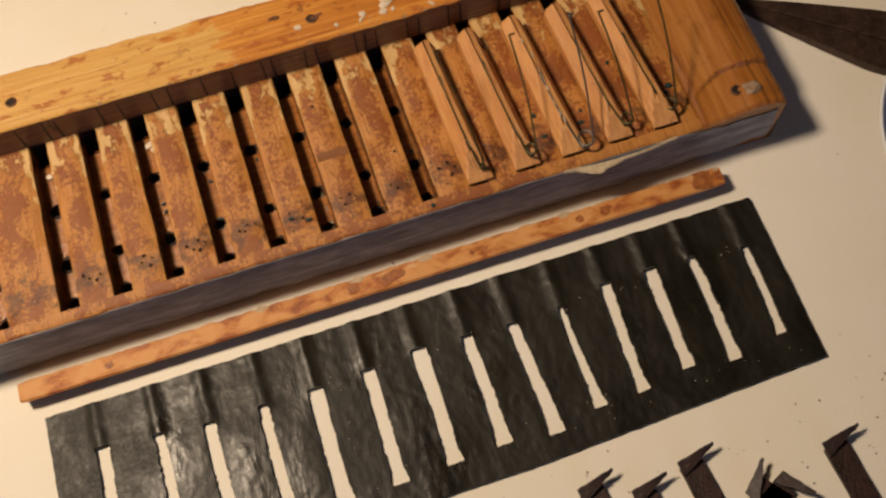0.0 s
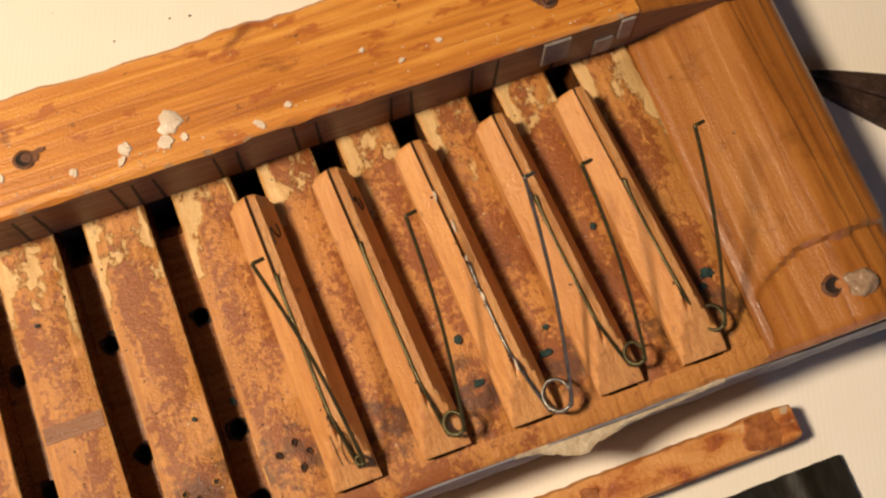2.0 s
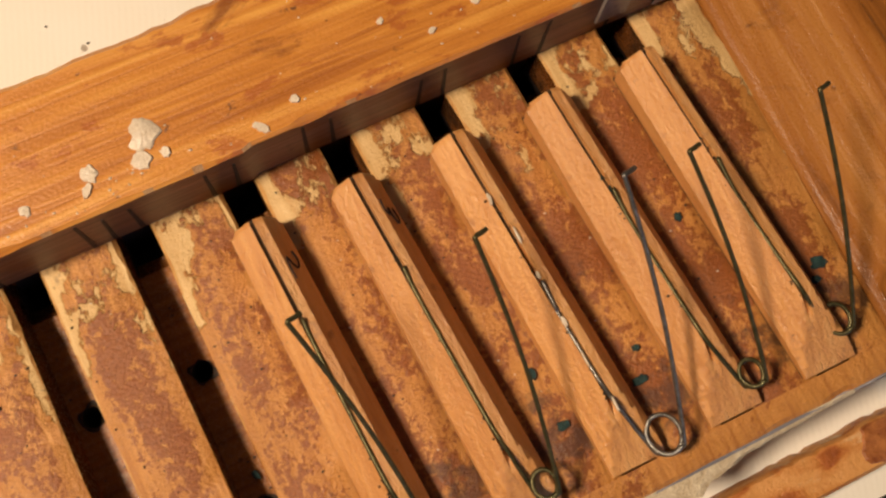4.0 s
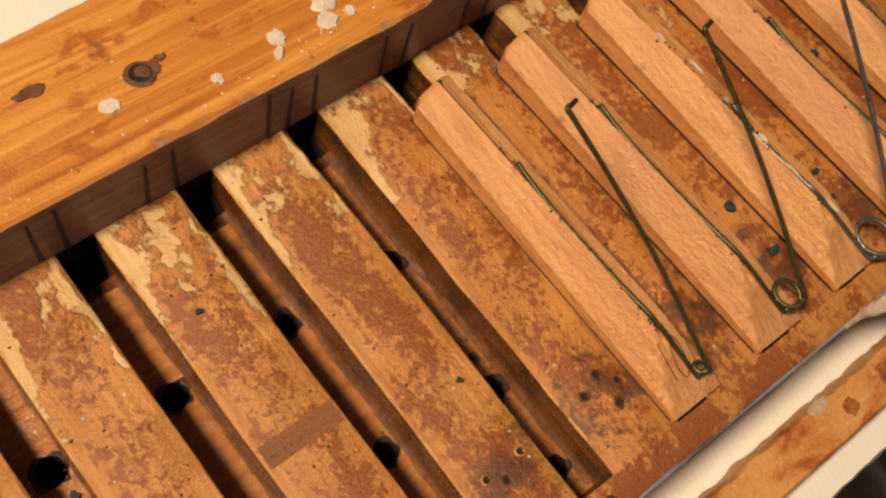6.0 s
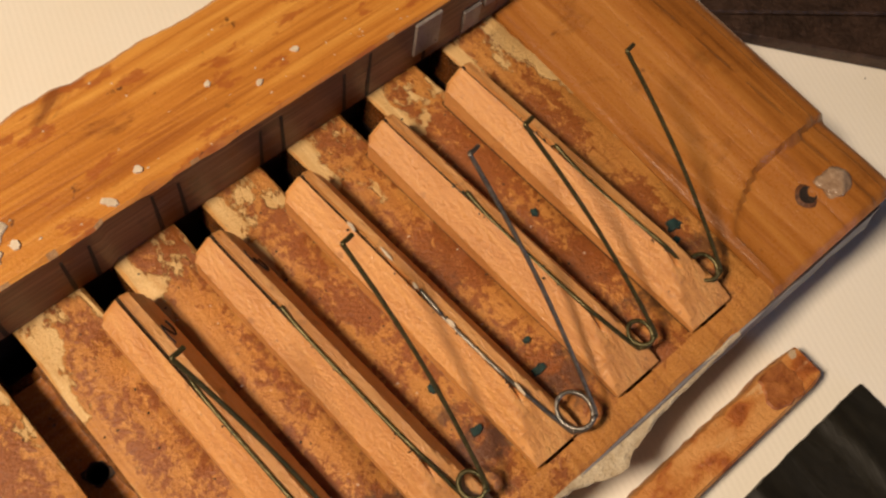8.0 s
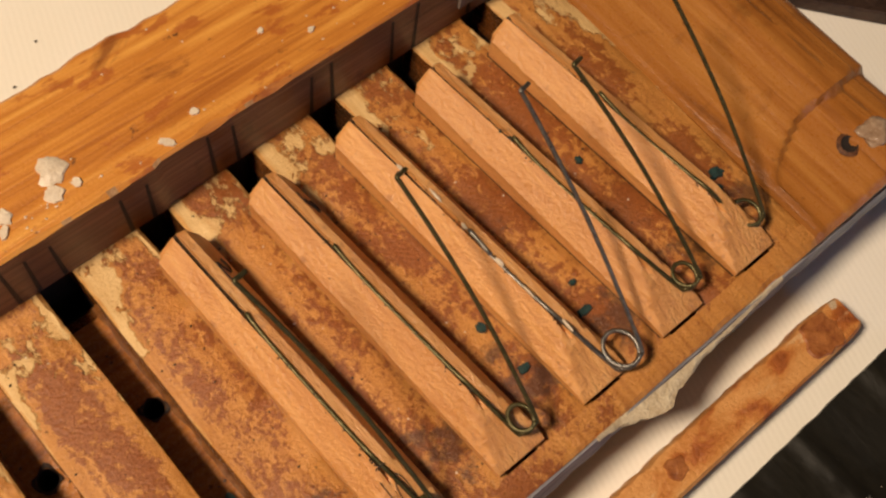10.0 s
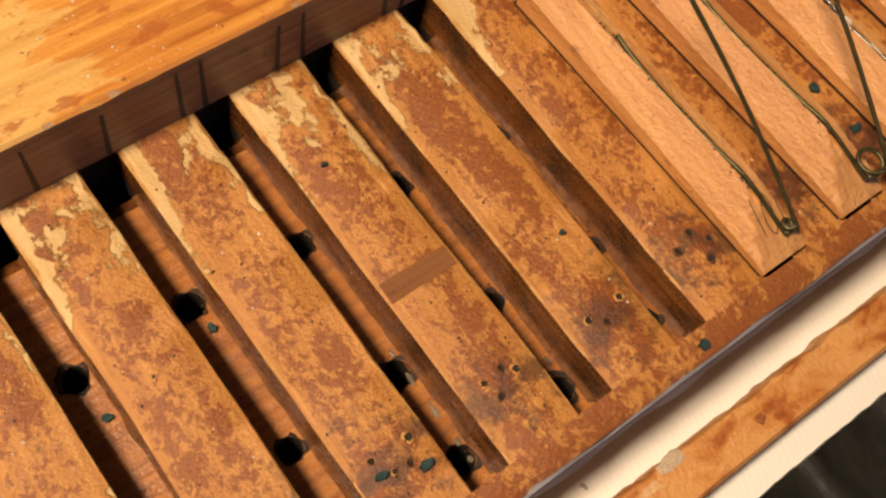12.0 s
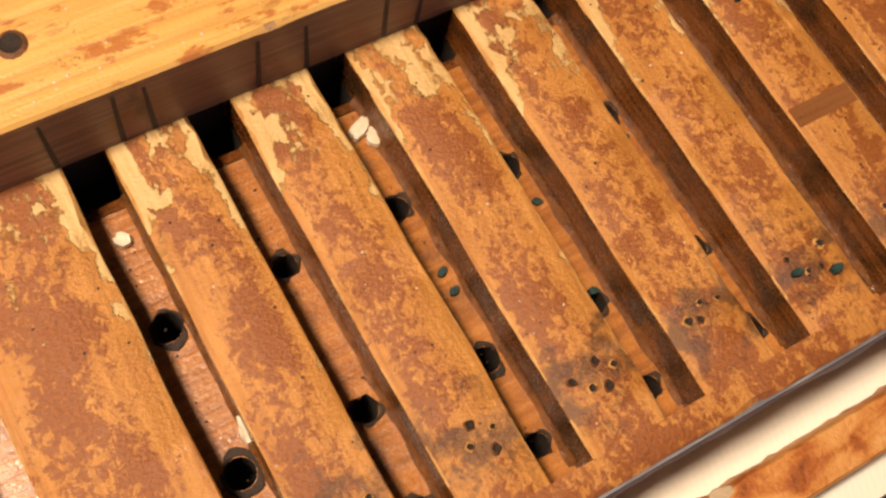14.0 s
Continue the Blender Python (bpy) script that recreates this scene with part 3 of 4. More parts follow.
def end_board():
    bm = bmesh.new()
    nx, ny = 64, 120
    grid = [[bm.verts.new((0.118 + 0.040 * i / nx, FRONT + (BACK + 0.002 - FRONT) * j / ny, end_height(0.118 + 0.040 * i / nx, FRONT + (BACK + 0.002 - FRONT) * j / ny))) for j in range(ny + 1)] for i in range(nx + 1)]
    low = [[bm.verts.new((g.co.x - (0.002 if i == nx else 0), g.co.y, TABLE)) if i in (0, nx) or j in (0, ny) else None for j, g in enumerate(r)] for i, r in enumerate(grid)]
    for i in range(nx):
        for j in range(ny):
            bm.faces.new((grid[i][j], grid[i + 1][j], grid[i + 1][j + 1], grid[i][j + 1]))
        for j in (0, ny):
            bm.faces.new((grid[i][j], grid[i + 1][j], low[i + 1][j], low[i][j]))
    for j in range(ny):
        for i in (0, nx):
            bm.faces.new((grid[i][j], grid[i][j + 1], low[i][j + 1], low[i][j]))
    return bm


end = part("end_board", end_board(), ENDWOOD, chest, "varnished end board with a chiselled corner", smooth=38)


def ledge_end():
    rows = []
    for i in range(15):
        x = 0.1182 + 0.030 * i / 14
        top = LEDGE_TOP - 0.0006 - 0.0088 * (i / 14) ** 1.1
        rows.append([(x, FOOT + 0.0016, 0.0), (x, FOOT + 0.0016, top - 0.0005), (x, FOOT + 0.0022, top), (x, BACK - 0.002, top), (x, BACK - 0.001, 0.0)])
    bm = loft(rows)
    for f in bm.faces:
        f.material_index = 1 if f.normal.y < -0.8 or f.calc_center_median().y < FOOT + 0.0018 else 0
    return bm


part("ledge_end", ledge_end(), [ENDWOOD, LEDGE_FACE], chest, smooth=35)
part("screw_hole", countersink(0.1378, 0.0058, end_height(0.1378, 0.0058), 0.0019), [HOLE, SCORCH], end)


def blob(x, y, z, rx, ry, rz, seed, jag=0.25):
    bm = bmesh.new()
    bmesh.ops.create_icosphere(bm, subdivisions=3, radius=1.0)
    for v in bm.verts:
        d = 1 + jag * noise.noise(v.co * 1.6 + Vector((seed, 0, 0)))
        v.co = Vector((x + v.co.x * rx * d, y + v.co.y * ry * d, z + max(-0.25, v.co.z) * rz * d))
    return bm


tagged(link("glue_blob", blob(0.1440, 0.0040, end_height(0.1440, 0.0040), 0.0044, 0.0034, 0.0014, 3, 0.5), simple("hard_hide_glue", (0.22, 0.125, 0.070), (0.44, 0.31, 0.21), 260, 0.2), smooth=180),
       "lump of hardened grey glue on the end board corner", "glue")


# ---------------------------------------------------------------- front skin
def skin(x0, x1):
    rows, n = [], 150
    for i in range(n + 1):
        x = x0 + (x1 - x0) * i / n
        top = -0.0009 - 0.0016 * max(0, noise.noise(Vector((x * 90, 2, 6))) + 0.1)
        if x > 0.118:
            top -= 0.0022 + 0.0035 * max(0, noise.noise(Vector((x * 120, 1, 6))))
        bump = [0.0008 * noise.noise(Vector((x * 80, q, 3))) for q in range(5)]
        lift = 0.0060 * max(0, (x - 0.118) / 0.036) ** 1.5 * (1 + 0.5 * noise.noise(Vector((x * 260, 5, 5))))
        y = FRONT - 0.0008
        rows.append([(x, y + 0.0012, top - 0.0002), (x, y + 0.0003, top), (x, y - 0.0003 + bump[0], top - 0.004), (x, y - 0.0006 + bump[1], -0.012),
                     (x, y - 0.0003 + bump[2], -0.020), (x, y + bump[3], TABLE + 0.0005 + lift), (x, y + 0.0012, TABLE + 0.0005 + lift)])
    return loft(rows)


front_skin = part("front_skin", skin(LEFT, 0.1540), SKIN, chest, "rubbed grey leather skin along the front", smooth=60)


def flap():
    """The torn strip of lining that hangs away from the front edge."""
    rows, n = [], 60
    for i in range(n + 1):
        u = i / n
        x = 0.054 + 0.052 * u
        out = 0.0030 * math.exp(-((x - 0.069) / 0.0075) ** 2) + 0.0013 * math.sin(math.pi * u)
        out *= 1 + 0.35 * noise.noise(Vector((x * 210, 0, 0)))
        out = max(out + 0.0004 * noise.noise(Vector((x * 700, 2, 0))), 0.0003)
        z = -0.0012 - 0.0022 * math.sin(math.pi * u)
        y = FRONT - 0.0006
        rows.append([(x, y + 0.0006, z + 0.0012), (x, y - out * 0.5, z + 0.0007), (x, y - out, z + 0.0001), (x, y - out, z - 0.0005), (x, y - out * 0.5, z), (x, y + 0.0006, z)])
    return loft(rows)


part("torn_lining", flap(), TORN, chest, "torn cream lining curling from the front edge", smooth=60)

# nail holes at the front of the ribs
rng = random.Random(5)
for k in range(5, 13):
    mid = (edge_x(k, 0.012, "right") + edge_x(k - 1, 0.012, "left")) / 2
    for dx, dy in ((-0.0035, 0.0005), (-0.0010, -0.0015), (0.0010, 0.0020), (0.0036, 0.0002), (0.0018, -0.0030)):
        if rng.random() < 0.85:
            part("nail_hole", countersink(mid + dx + rng.uniform(-0.0008, 0.0008), 0.0118 + dy + rng.uniform(-0.0008, 0.0008), 0.0, rng.uniform(0.00042, 0.00070)), [HOLE, EDGE if rng.random() < 0.5 else SCORCH], chest)

# scraped patch on one rib
px0, px1 = edge_x(7, 0.033, "right") + 0.0006, edge_x(6, 0.033, "left") - 0.0006
part("scraped_patch", box(px0, px1, 0.0325, 0.0365, -0.0006, 0.00006), wood("scraped_wood", (0.15, 0.050, 0.014), (0.22, 0.080, 0.022), (0.28, 0.11, 0.033), "x", 0.5), chest)


# ---------------------------------------------------------------- pallets
def pallet_mesh(width, length, lean, seed):
    """A hipped wooden valve with a slot along its ridge."""
    H, W = 0.0090, width
    bm = bmesh.new()
    xs = [0, 0.0002, 0.0012, 0.0024, 0.0034, 0.0042, 0.0047, 0.0048, 0.0056, 0.0057, 0.0066, 0.0076, 0.0082, 0.0092, 0.0104, 0.0107, 0.0110]
    xs = [x * W / 0.0110 for x in xs]
    ys = [0, 0.0006, 0.002, 0.004, 0.006, 0.008, 0.010, 0.0115, 0.0130, 0.0145, 0.0160, 0.0172, 0.020] + [0.020 + (length - 0.0212) * i / 22 for i in range(1, 23)] + [length - 0.0006, length]

    def top(x, y, i):
        u = x / W * 0.0110
        side = 0.0016 + 0.0034 * min(1, y / 0.068)
        if i <= 6:
            z = side + (H - side) * (u / 0.0047)
        elif i in (7, 8):
            z = H - (0.0 if y < 0.006 or y > length - 0.001 else 0.0026 if y < 0.045 else 0.0010)
        elif u <= 0.0077:
            z = H + 0.0003 - 0.0005 * (u - 0.0057) / 0.0019
        else:
            z = H - 0.0002 - (H - 0.0030) * (u - 0.0076) / 0.0034
        hip = 0.0011 + (H - 0.0011) * y / 0.0145
        z = min(z, hip)
        z -= 0.0006 * max(0, 1 - (length - y) / 0.0008)
        return max(0.0008, z + 0.00012 * noise.noise(Vector((x * 400, y * 150, seed))))
    lay = []
    for y in ys:
        row = []
        taper = 1 - 0.10 * y / length
        corner = 0.0012 * max(0, 1 - (length - y) / 0.0012)
        for i, x in enumerate(xs):
            xx = x * taper - lean * y / length
            if i < 2:
                xx += corner
            if i > len(xs) - 3:
                xx -= corner
            row.append(bm.verts.new((xx, y, top(x, y, i))))
        lay.append(row)
    low = [[bm.verts.new((r[0].co.x, r[0].co.y, 0)), bm.verts.new((r[-1].co.x, r[-1].co.y, 0))] for r in lay]
    for a, b, la, lb in zip(lay, lay[1:], low, low[1:]):
        for i in range(len(xs) - 1):
            f = bm.faces.new((a[i], a[i + 1], b[i + 1], b[i]))
            # the slot's bottom is darker than the rest of the pallet
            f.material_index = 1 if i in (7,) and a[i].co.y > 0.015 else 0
        bm.faces.new((la[0], a[0], b[0], lb[0]))
        bm.faces.new((la[1], a[-1], b[-1], lb[1]))
        bm.faces.new((la[0], lb[0], lb[1], la[1]))
    for r, l in ((lay[0], low[0]), (lay[-1], low[-1])):
        bm.faces.new([l[0], *r, l[1]])
    return bm


PALLETS = [(4, 0.0135, 0.0028), (3, 0.0345, 0.0038), (2, 0.0556, 0.0042), (1, 0.0766, 0.0046), (0, 0.0975, 0.0048)]
for k, x, lean in PALLETS:
    pal = thing("valve_pallet", {4: "pale wooden valve pallet with an ink mark over a channel", 2: "glossy orange wooden valve pallet with white specks in its slot"}.get(k, "pale orange wooden valve pallet with a slotted ridge over a channel"), "pallet", "valve pallets in the windchest")
    pal.location = (x, 0.0006, 0.0011)
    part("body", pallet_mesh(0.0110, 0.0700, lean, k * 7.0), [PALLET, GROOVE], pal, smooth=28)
    felt = loft([[(0.0003 - lean * y / 0.07, y, -0.0011), (0.0107 - lean * y / 0.07 - 0.001 * y / 0.07, y, -0.0011), (0.0107 - lean * y / 0.07 - 0.001 * y / 0.07, y, 0.0), (0.0003 - lean * y / 0.07, y, 0.0)] for y in (0.0004, 0.035, 0.0695)])
    part("leather_facing", felt, DARKLEATHER, pal, "dark leather facing under the valve")
    if k in (4, 3):
        stroke = {4: ((0.65, 0.0625), (0.75, 0.0605), (0.55, 0.0590), (0.35, 0.0600), (0.20, 0.0612), (0.12, 0.0590), (0.16, 0.0568)),
                  3: ((0.20, 0.0640), (0.12, 0.0620), (0.30, 0.0608), (0.42, 0.0622), (0.45, 0.0608), (0.60, 0.0590), (0.78, 0.0600), (0.72, 0.0622))}[k]
        part("ink_mark", tube([(0.0076 * (1 - 0.1 * y / 0.07) + 0.0031 * u - lean * y / 0.07, y, 0.0089 - 0.0056 * u) for u, y in stroke], 0.00018, 6), PENCIL, pal)
    if k == 4:
        facet = lambda u, v: (0.0022 + 0.0075 * u, 0.0035 + 0.0085 * v, 0.0013 + (0.0079 / 0.0145) * (0.0035 + 0.0085 * v))
        for line in (((0.10, 0.95), (0.14, 0.55), (0.18, 0.15)), ((0.52, 0.90), (0.36, 0.70), (0.34, 0.30), (0.48, 0.10), (0.62, 0.35), (0.60, 0.75), (0.50, 0.92)), ((0.78, 0.85), (0.82, 0.45), (0.84, 0.10))):
            part("pencil_mark", tube([facet(u, v) for u, v in line], 0.00009, 5), GROOVE, pal)
        part("ink_mark", tube([(-0.0012, 0.0606, 0.0054), (-0.0004, 0.0618, 0.0062), (0.0002, 0.0616, 0.0068), (0.0003, 0.0606, 0.0070), (0.0008, 0.0598, 0.0075), (0.0016, 0.0599, 0.0083), (0.0019, 0.0610, 0.0086)], 0.00022, 6), PENCIL, pal)


# ---------------------------------------------------------------- springs
def spring(k, x, lean, coil, radius, tip, start, material, wire=0.00044, turns=1.35, hook=(0.0025, 0.0006, -0.0006)):
    gx = lambda y: x + 0.0052 * (1 - 0.1 * y / 0.07) - lean * y / 0.07
    H = 0.0097
    c = Vector(coil)
    pts = [(gx(start) + 0.0002, start, H + 0.0012), (gx(start - 0.006), start - 0.006, H + 0.0003), (gx(0.034), 0.034, H - 0.0002), (gx(0.022), 0.022, H + 0.0002), (gx(0.015) + 0.0003, 0.015, H + 0.0002)]
    a0 = math.radians(200)
    steps = 18
    for i in range(steps + 1):
        a = a0 + 2 * math.pi * turns * i / steps
        pts.append((c.x + 0.82 * radius * math.cos(a), c.y + radius * math.sin(a), c.z - 0.0004 + 0.0018 * i / steps + 0.22 * radius * math.cos(a)))
    t, s = Vector(tip), Vector(pts[-1])
    for u in (0.25, 0.5, 0.75, 0.97):
        p = s.lerp(t, u)
        p.x += 0.0012 * math.sin(math.pi * u)
        pts.append(tuple(p))
    pts.append(tuple(t))
    pts.append(tuple(t + Vector(hook) * 0.5))
    pts.append(tuple(t + Vector(hook)))
    return tube(pts, wire)


SPRINGS = [(4, (0.0210, 0.0050, 0.0060), 0.0010, (0.0140, 0.0457, 0.0370), 0.0500, BRASS),
           (3, (0.0430, 0.0055, 0.0070), 0.0026, (0.0467, 0.0465, 0.0320), 0.0510, BRASS),
           (2, (0.0670, 0.0037, 0.0050), 0.0037, (0.0720, 0.0446, 0.0370), 0.0380, STEEL),
           (1, (0.0868, 0.0065, 0.0060), 0.0026, (0.0852, 0.0443, 0.0335), 0.0480, BRASS),
           (0, (0.1074, 0.0082, 0.0045), 0.0030, (0.1118, 0.0448, 0.0322), 0.0450, BRASS)]
for (k, x, lean), (_, coil, r, tip, start, material) in zip(PALLETS, SPRINGS):
    sp = thing("wire_spring", "dull steel wire spring with a large coil on a pallet" if material is STEEL else "tarnished brass wire spring with green corrosion on a valve pallet", "spring", "springs of the valve pallets")
    part("wire", spring(k, x, lean, coil, r, tip, start, material), material, sp, smooth=180)


# ---------------------------------------------------------------- things on the table
def leather_gasket():
    """The black sheet with its fourteen cut slots and pressed bumps."""
    x0, x1, y0, y1 = -0.1850, 0.1352, -0.1150, -0.0310
    cuts = [(0.1230, 0.1212, -0.0540, -0.0985, 0.0018, 0.0022), (0.0982, 0.0990, -0.0508, -0.1020, 0.0022, 0.0027), (0.0790, 0.0792, -0.0498, -0.0985, 0.0030, 0.0026), (0.0588, 0.0570, -0.0500, -0.1015, 0.0026, 0.0024),
            (0.0370, 0.0370, -0.0540, -0.1015, 0.0013, 0.0026), (0.0150, 0.0160, -0.0540, -0.1050, 0.0024, 0.0032), (-0.0060, -0.0060, -0.0530, -0.1020, 0.0026, 0.0030), (-0.0280, -0.0270, -0.0520, -0.1030, 0.0036, 0.0028),
            (-0.0510, -0.0500, -0.0540, -0.1040, 0.0030, 0.0028), (-0.0740, -0.0735, -0.0550, -0.1040, 0.0034, 0.0032), (-0.0960, -0.0962, -0.0550, -0.1030, 0.0022, 0.0028), (-0.1190, -0.1200, -0.0550, -0.1020, 0.0027, 0.0028),
            (-0.1402, -0.1415, -0.0530, -0.1030, 0.0022, 0.0026), (-0.1645, -0.1665, -0.0510, -0.1020, 0.0027, 0.0028)]
    bm = bmesh.new()
    nx, ny = 640, 84
    keep = {}

    def inside(x, y):
        for i, (c, d, a, b, wa, wb) in enumerate(cuts):
            if b < y < a:
                u = (a - y) / (a - b)
                w = wa + (wb - wa) * u + 0.0003 * noise.noise(Vector((i * 3, y * 150, 0))) + 0.0004 * noise.noise(Vector((i * 3, y * 620, 5))) + 0.0009 * max(0, (u - 0.86) / 0.14)
                m = c + (d - c) * u + 0.0006 * math.sin(u * 3 + i) + 0.0003 * noise.noise(Vector((i * 5, y * 120, 4)))
                if abs(x - m) < w:
                    return True
        return False

    def vert(i, j):
        if (i, j) not in keep:
            x, y = x0 + (x1 - x0) * i / nx, y0 + (y1 - y0) * j / ny
            z = TABLE + 0.0016
            for c, d, a, b, wa, wb in cuts:
                if y > a - 0.004:
                    z += 0.0011 * math.exp(-((x - c) / 0.0030) ** 2) * min(1, (y - a + 0.004) / 0.004)
            z += 0.0004 * noise.noise(Vector((x, y, 0)) * 55) + 0.00015 * noise.noise(Vector((x, y, 3)) * 260)
            ex = 0.0003 * noise.noise(Vector((x, y, 7)) * 300)
            slant = 0.0055 * (x - 0.0) / 0.135 if x > 0 else 0.0
            keep[i, j] = bm.verts.new((x + ex, y + ex + slant * (y1 - y) / (y1 - y0), z))
        return keep[i, j]
    for i in range(nx):
        for j in range(ny):
            if not inside(x0 + (x1 - x0) * (i + 0.5) / nx, y0 + (y1 - y0) * (j + 0.5) / ny):
                bm.faces.new((vert(i, j), vert(i + 1, j), vert(i + 1, j + 1), vert(i, j + 1)))
    for _ in range(2):
        edge = [v for v in bm.verts if v.is_boundary]
        bmesh.ops.smooth_vert(bm, verts=edge, factor=0.5, use_axis_x=True, use_axis_y=True, use_axis_z=False)
    out = bmesh.ops.extrude_face_region(bm, geom=bm.faces[:])
    for g in out["geom"]:
        if isinstance(g, bmesh.types.BMVert):
            g.co.z = TABLE + 0.0001
    return bm


tagged(link("leather_gasket", leather_gasket(), LEATHER, smooth=50), "black leather gasket with cut slots on the table cover", "gasket")


def batten():
    rows, n = [], 170
    for i in range(n + 1):
        x = -0.1915 + 0.3172 * i / n
        e = min(i, n - i) / n
        end_cut = 0.0006 * max(0, 1 - e * 120)
        rag = 0.0007 * noise.noise(Vector((x * 160, 4, 0))) + 0.0005 * noise.noise(Vector((x * 420, 7, 0)))
        h = 0.0002 * noise.noise(Vector((x * 120, 2, 5)))
        y0, y1 = -0.0244 + end_cut, -0.0150 - end_cut + rag
        z = TABLE + 0.0082 + h
        rows.append([(x, y0 + 0.0034, TABLE + 0.0002), (x, y0, z - 0.0010), (x, y0 + 0.0008, z), (x, y1 - 0.0006, z + h), (x, y1, z - 0.0008), (x, y1 + 0.0002, TABLE + 0.0002)])
    bm = loft(rows)
    for f in bm.faces:
        c = f.calc_center_median()
        f.material_index = 1 if c.y < -0.0210 and c.z < TABLE + 0.0070 else 0
    return bm


batten_thing = thing("wooden_batten", "narrow wooden batten with torn red-brown leather on the table cover", "batten")
part("body", batten(), [STRIP, simple("pinkish_end_grain", (0.20, 0.125, 0.105), (0.40, 0.27, 0.22), 320, 0.6)], batten_thing, smooth=40)


def scrap(x, y, z, w, h, seed, thick=0.0005, turn=0.0, boxy=1.0):
    """A thin ragged flake lying flat."""
    bm = bmesh.new()
    n = 24
    ring = []
    for i in range(n):
        a = 2 * math.pi * i / n
        r = 1 + 0.45 * noise.noise(Vector((math.cos(a) * 1.4, math.sin(a) * 1.4, seed))) + 0.20 * noise.noise(Vector((math.cos(a) * 3.5, math.sin(a) * 3.5, seed + 9)))
        px, py = (w * r * math.copysign(abs(math.cos(a)) ** boxy, math.cos(a)), h * r * math.copysign(abs(math.sin(a)) ** boxy, math.sin(a)))
        ring.append((x + px * math.cos(turn) - py * math.sin(turn), y + px * math.sin(turn) + py * math.cos(turn)))
    low = [bm.verts.new((px, py, z)) for px, py in ring]
    top = [bm.verts.new((x + (px - x) * 0.9, y + (py - y) * 0.9, z + thick * (1 + 0.5 * noise.noise(Vector((px * 300, py * 300, seed)))))) for px, py in ring]
    mid = bm.verts.new((x, y, z + thick * 1.1))
    for i in range(n):
        j = (i + 1) % n
        bm.faces.new((low[i], low[j], top[j], top[i]))
        bm.faces.new((top[i], top[j], mid))
    bm.faces.new(low[::-1])
    return bm


RED_SCRAP = simple("red_brown_scrap", (0.20, 0.050, 0.012), (0.46, 0.17, 0.045), 420, 0.4)
for x, w, h, s in ((0.1165, 0.0052, 0.0044, 1), (0.070, 0.0026, 0.0022, 2), (0.058, 0.0020, 0.0016, 6), (-0.029, 0.0055, 0.0028, 4), (-0.046, 0.0028, 0.0022, 5), (-0.153, 0.0018, 0.0016, 7), (0.008, 0.0012, 0.0010, 8)):
    part("leather_scrap", scrap(x, -0.0197, TABLE + 0.0081, w, h, s, 0.0004, 0.04 * s, 0.75), RED_SCRAP, batten_thing, "red-brown leather scrap")
PAPER = simple("grey_cream_paper", (0.46, 0.33, 0.20), (0.64, 0.49, 0.33), 300, 0.7, 0.0004)
for x, y, w, h, s in ((0.1235, -0.0163, 0.0020, 0.0014, 11), (0.052, -0.0156, 0.0038, 0.0017, 12), (-0.012, -0.0158, 0.0052, 0.0020, 13), (-0.043, -0.0160, 0.0050, 0.0018, 14), (-0.086, -0.0158, 0.0040, 0.0016, 15)):
    part("paper_scrap", scrap(x, y, TABLE + 0.0079, w * 0.7, h * 0.8, s, 0.0004), PAPER, batten_thing, "pale torn paper scrap")

# wax flakes on the ledge and in the channels
for x, y, w, h, s in ((0.0045, 0.0910, 0.0034, 0.0026, 1), (0.0025, 0.0865, 0.0020, 0.0017, 2), (-0.0065, 0.0880, 0.0014, 0.0018, 3), (-0.0080, 0.0852, 0.0013, 0.0009, 4), (-0.0188, 0.0862, 0.0011, 0.0010, 5),
                      (0.0315, 0.0860, 0.0010, 0.0007, 6), (0.0240, 0.0835, 0.0009, 0.0015, 7), (0.0070, 0.0862, 0.0010, 0.0008, 8), (-0.0355, 0.0905, 0.0018, 0.0013, 9), (0.052, 0.0935, 0.0008, 0.0006, 10), (0.0600, 0.0880, 0.0009, 0.0006, 16),
                      (0.0700, 0.0900, 0.0006, 0.0009, 17)):
    tagged(link("wax_flake", scrap(x, y, LEDGE_TOP + 0.0001, w, h, s * 3.1, 0.00032, s), WAX, smooth=50), "whitish brittle wax flake on the pine ledge", "wax flake", "wax flakes on the windchest")
for x, y, w, h, s in ((-0.1135, 0.0705, 0.0015, 0.0030, 21), (-0.1118, 0.0680, 0.0016, 0.0018, 22), (-0.1590, 0.0690, 0.0011, 0.0016, 23), (-0.1548, 0.0310, 0.0009, 0.0026, 25)):
    tagged(link("wax_flake", scrap(x, y, FLOOR + 0.0003, w, h, s * 3.1, 0.0010, s), WAX), "pale wax flake lying in an open channel", "wax flake", "wax flakes on the windchest")

# verdigris crumbs
for x, y, w, h in ((0.1122, 0.0192, 0.0017, 0.0014), (0.1100, 0.0165, 0.0009, 0.0008), (0.0690, 0.0142, 0.0017, 0.0010), (0.0712, 0.0200, 0.0007, 0.0007), (0.0520, 0.0130, 0.0013, 0.0010), (0.0510, 0.0240, 0.0009, 0.0012), (0.0912, 0.0392, 0.0008, 0.0009), (-0.0550, 0.0076, 0.0015, 0.0009), (-0.0035, -0.0030, 0.0011, 0.0010),
                   (-0.0395, 0.0600, 0.0006, 0.0005), (-0.0115, 0.0270, 0.0006, 0.0006), (-0.0620, 0.0100, 0.0012, 0.0007)):
    tagged(link("verdigris_crumb", scrap(x, y, 0.0001, w, h, x * 900, 0.0007), GREEN), "dark green corrosion crumb on the wooden rib", "crumb", "corrosion crumbs")


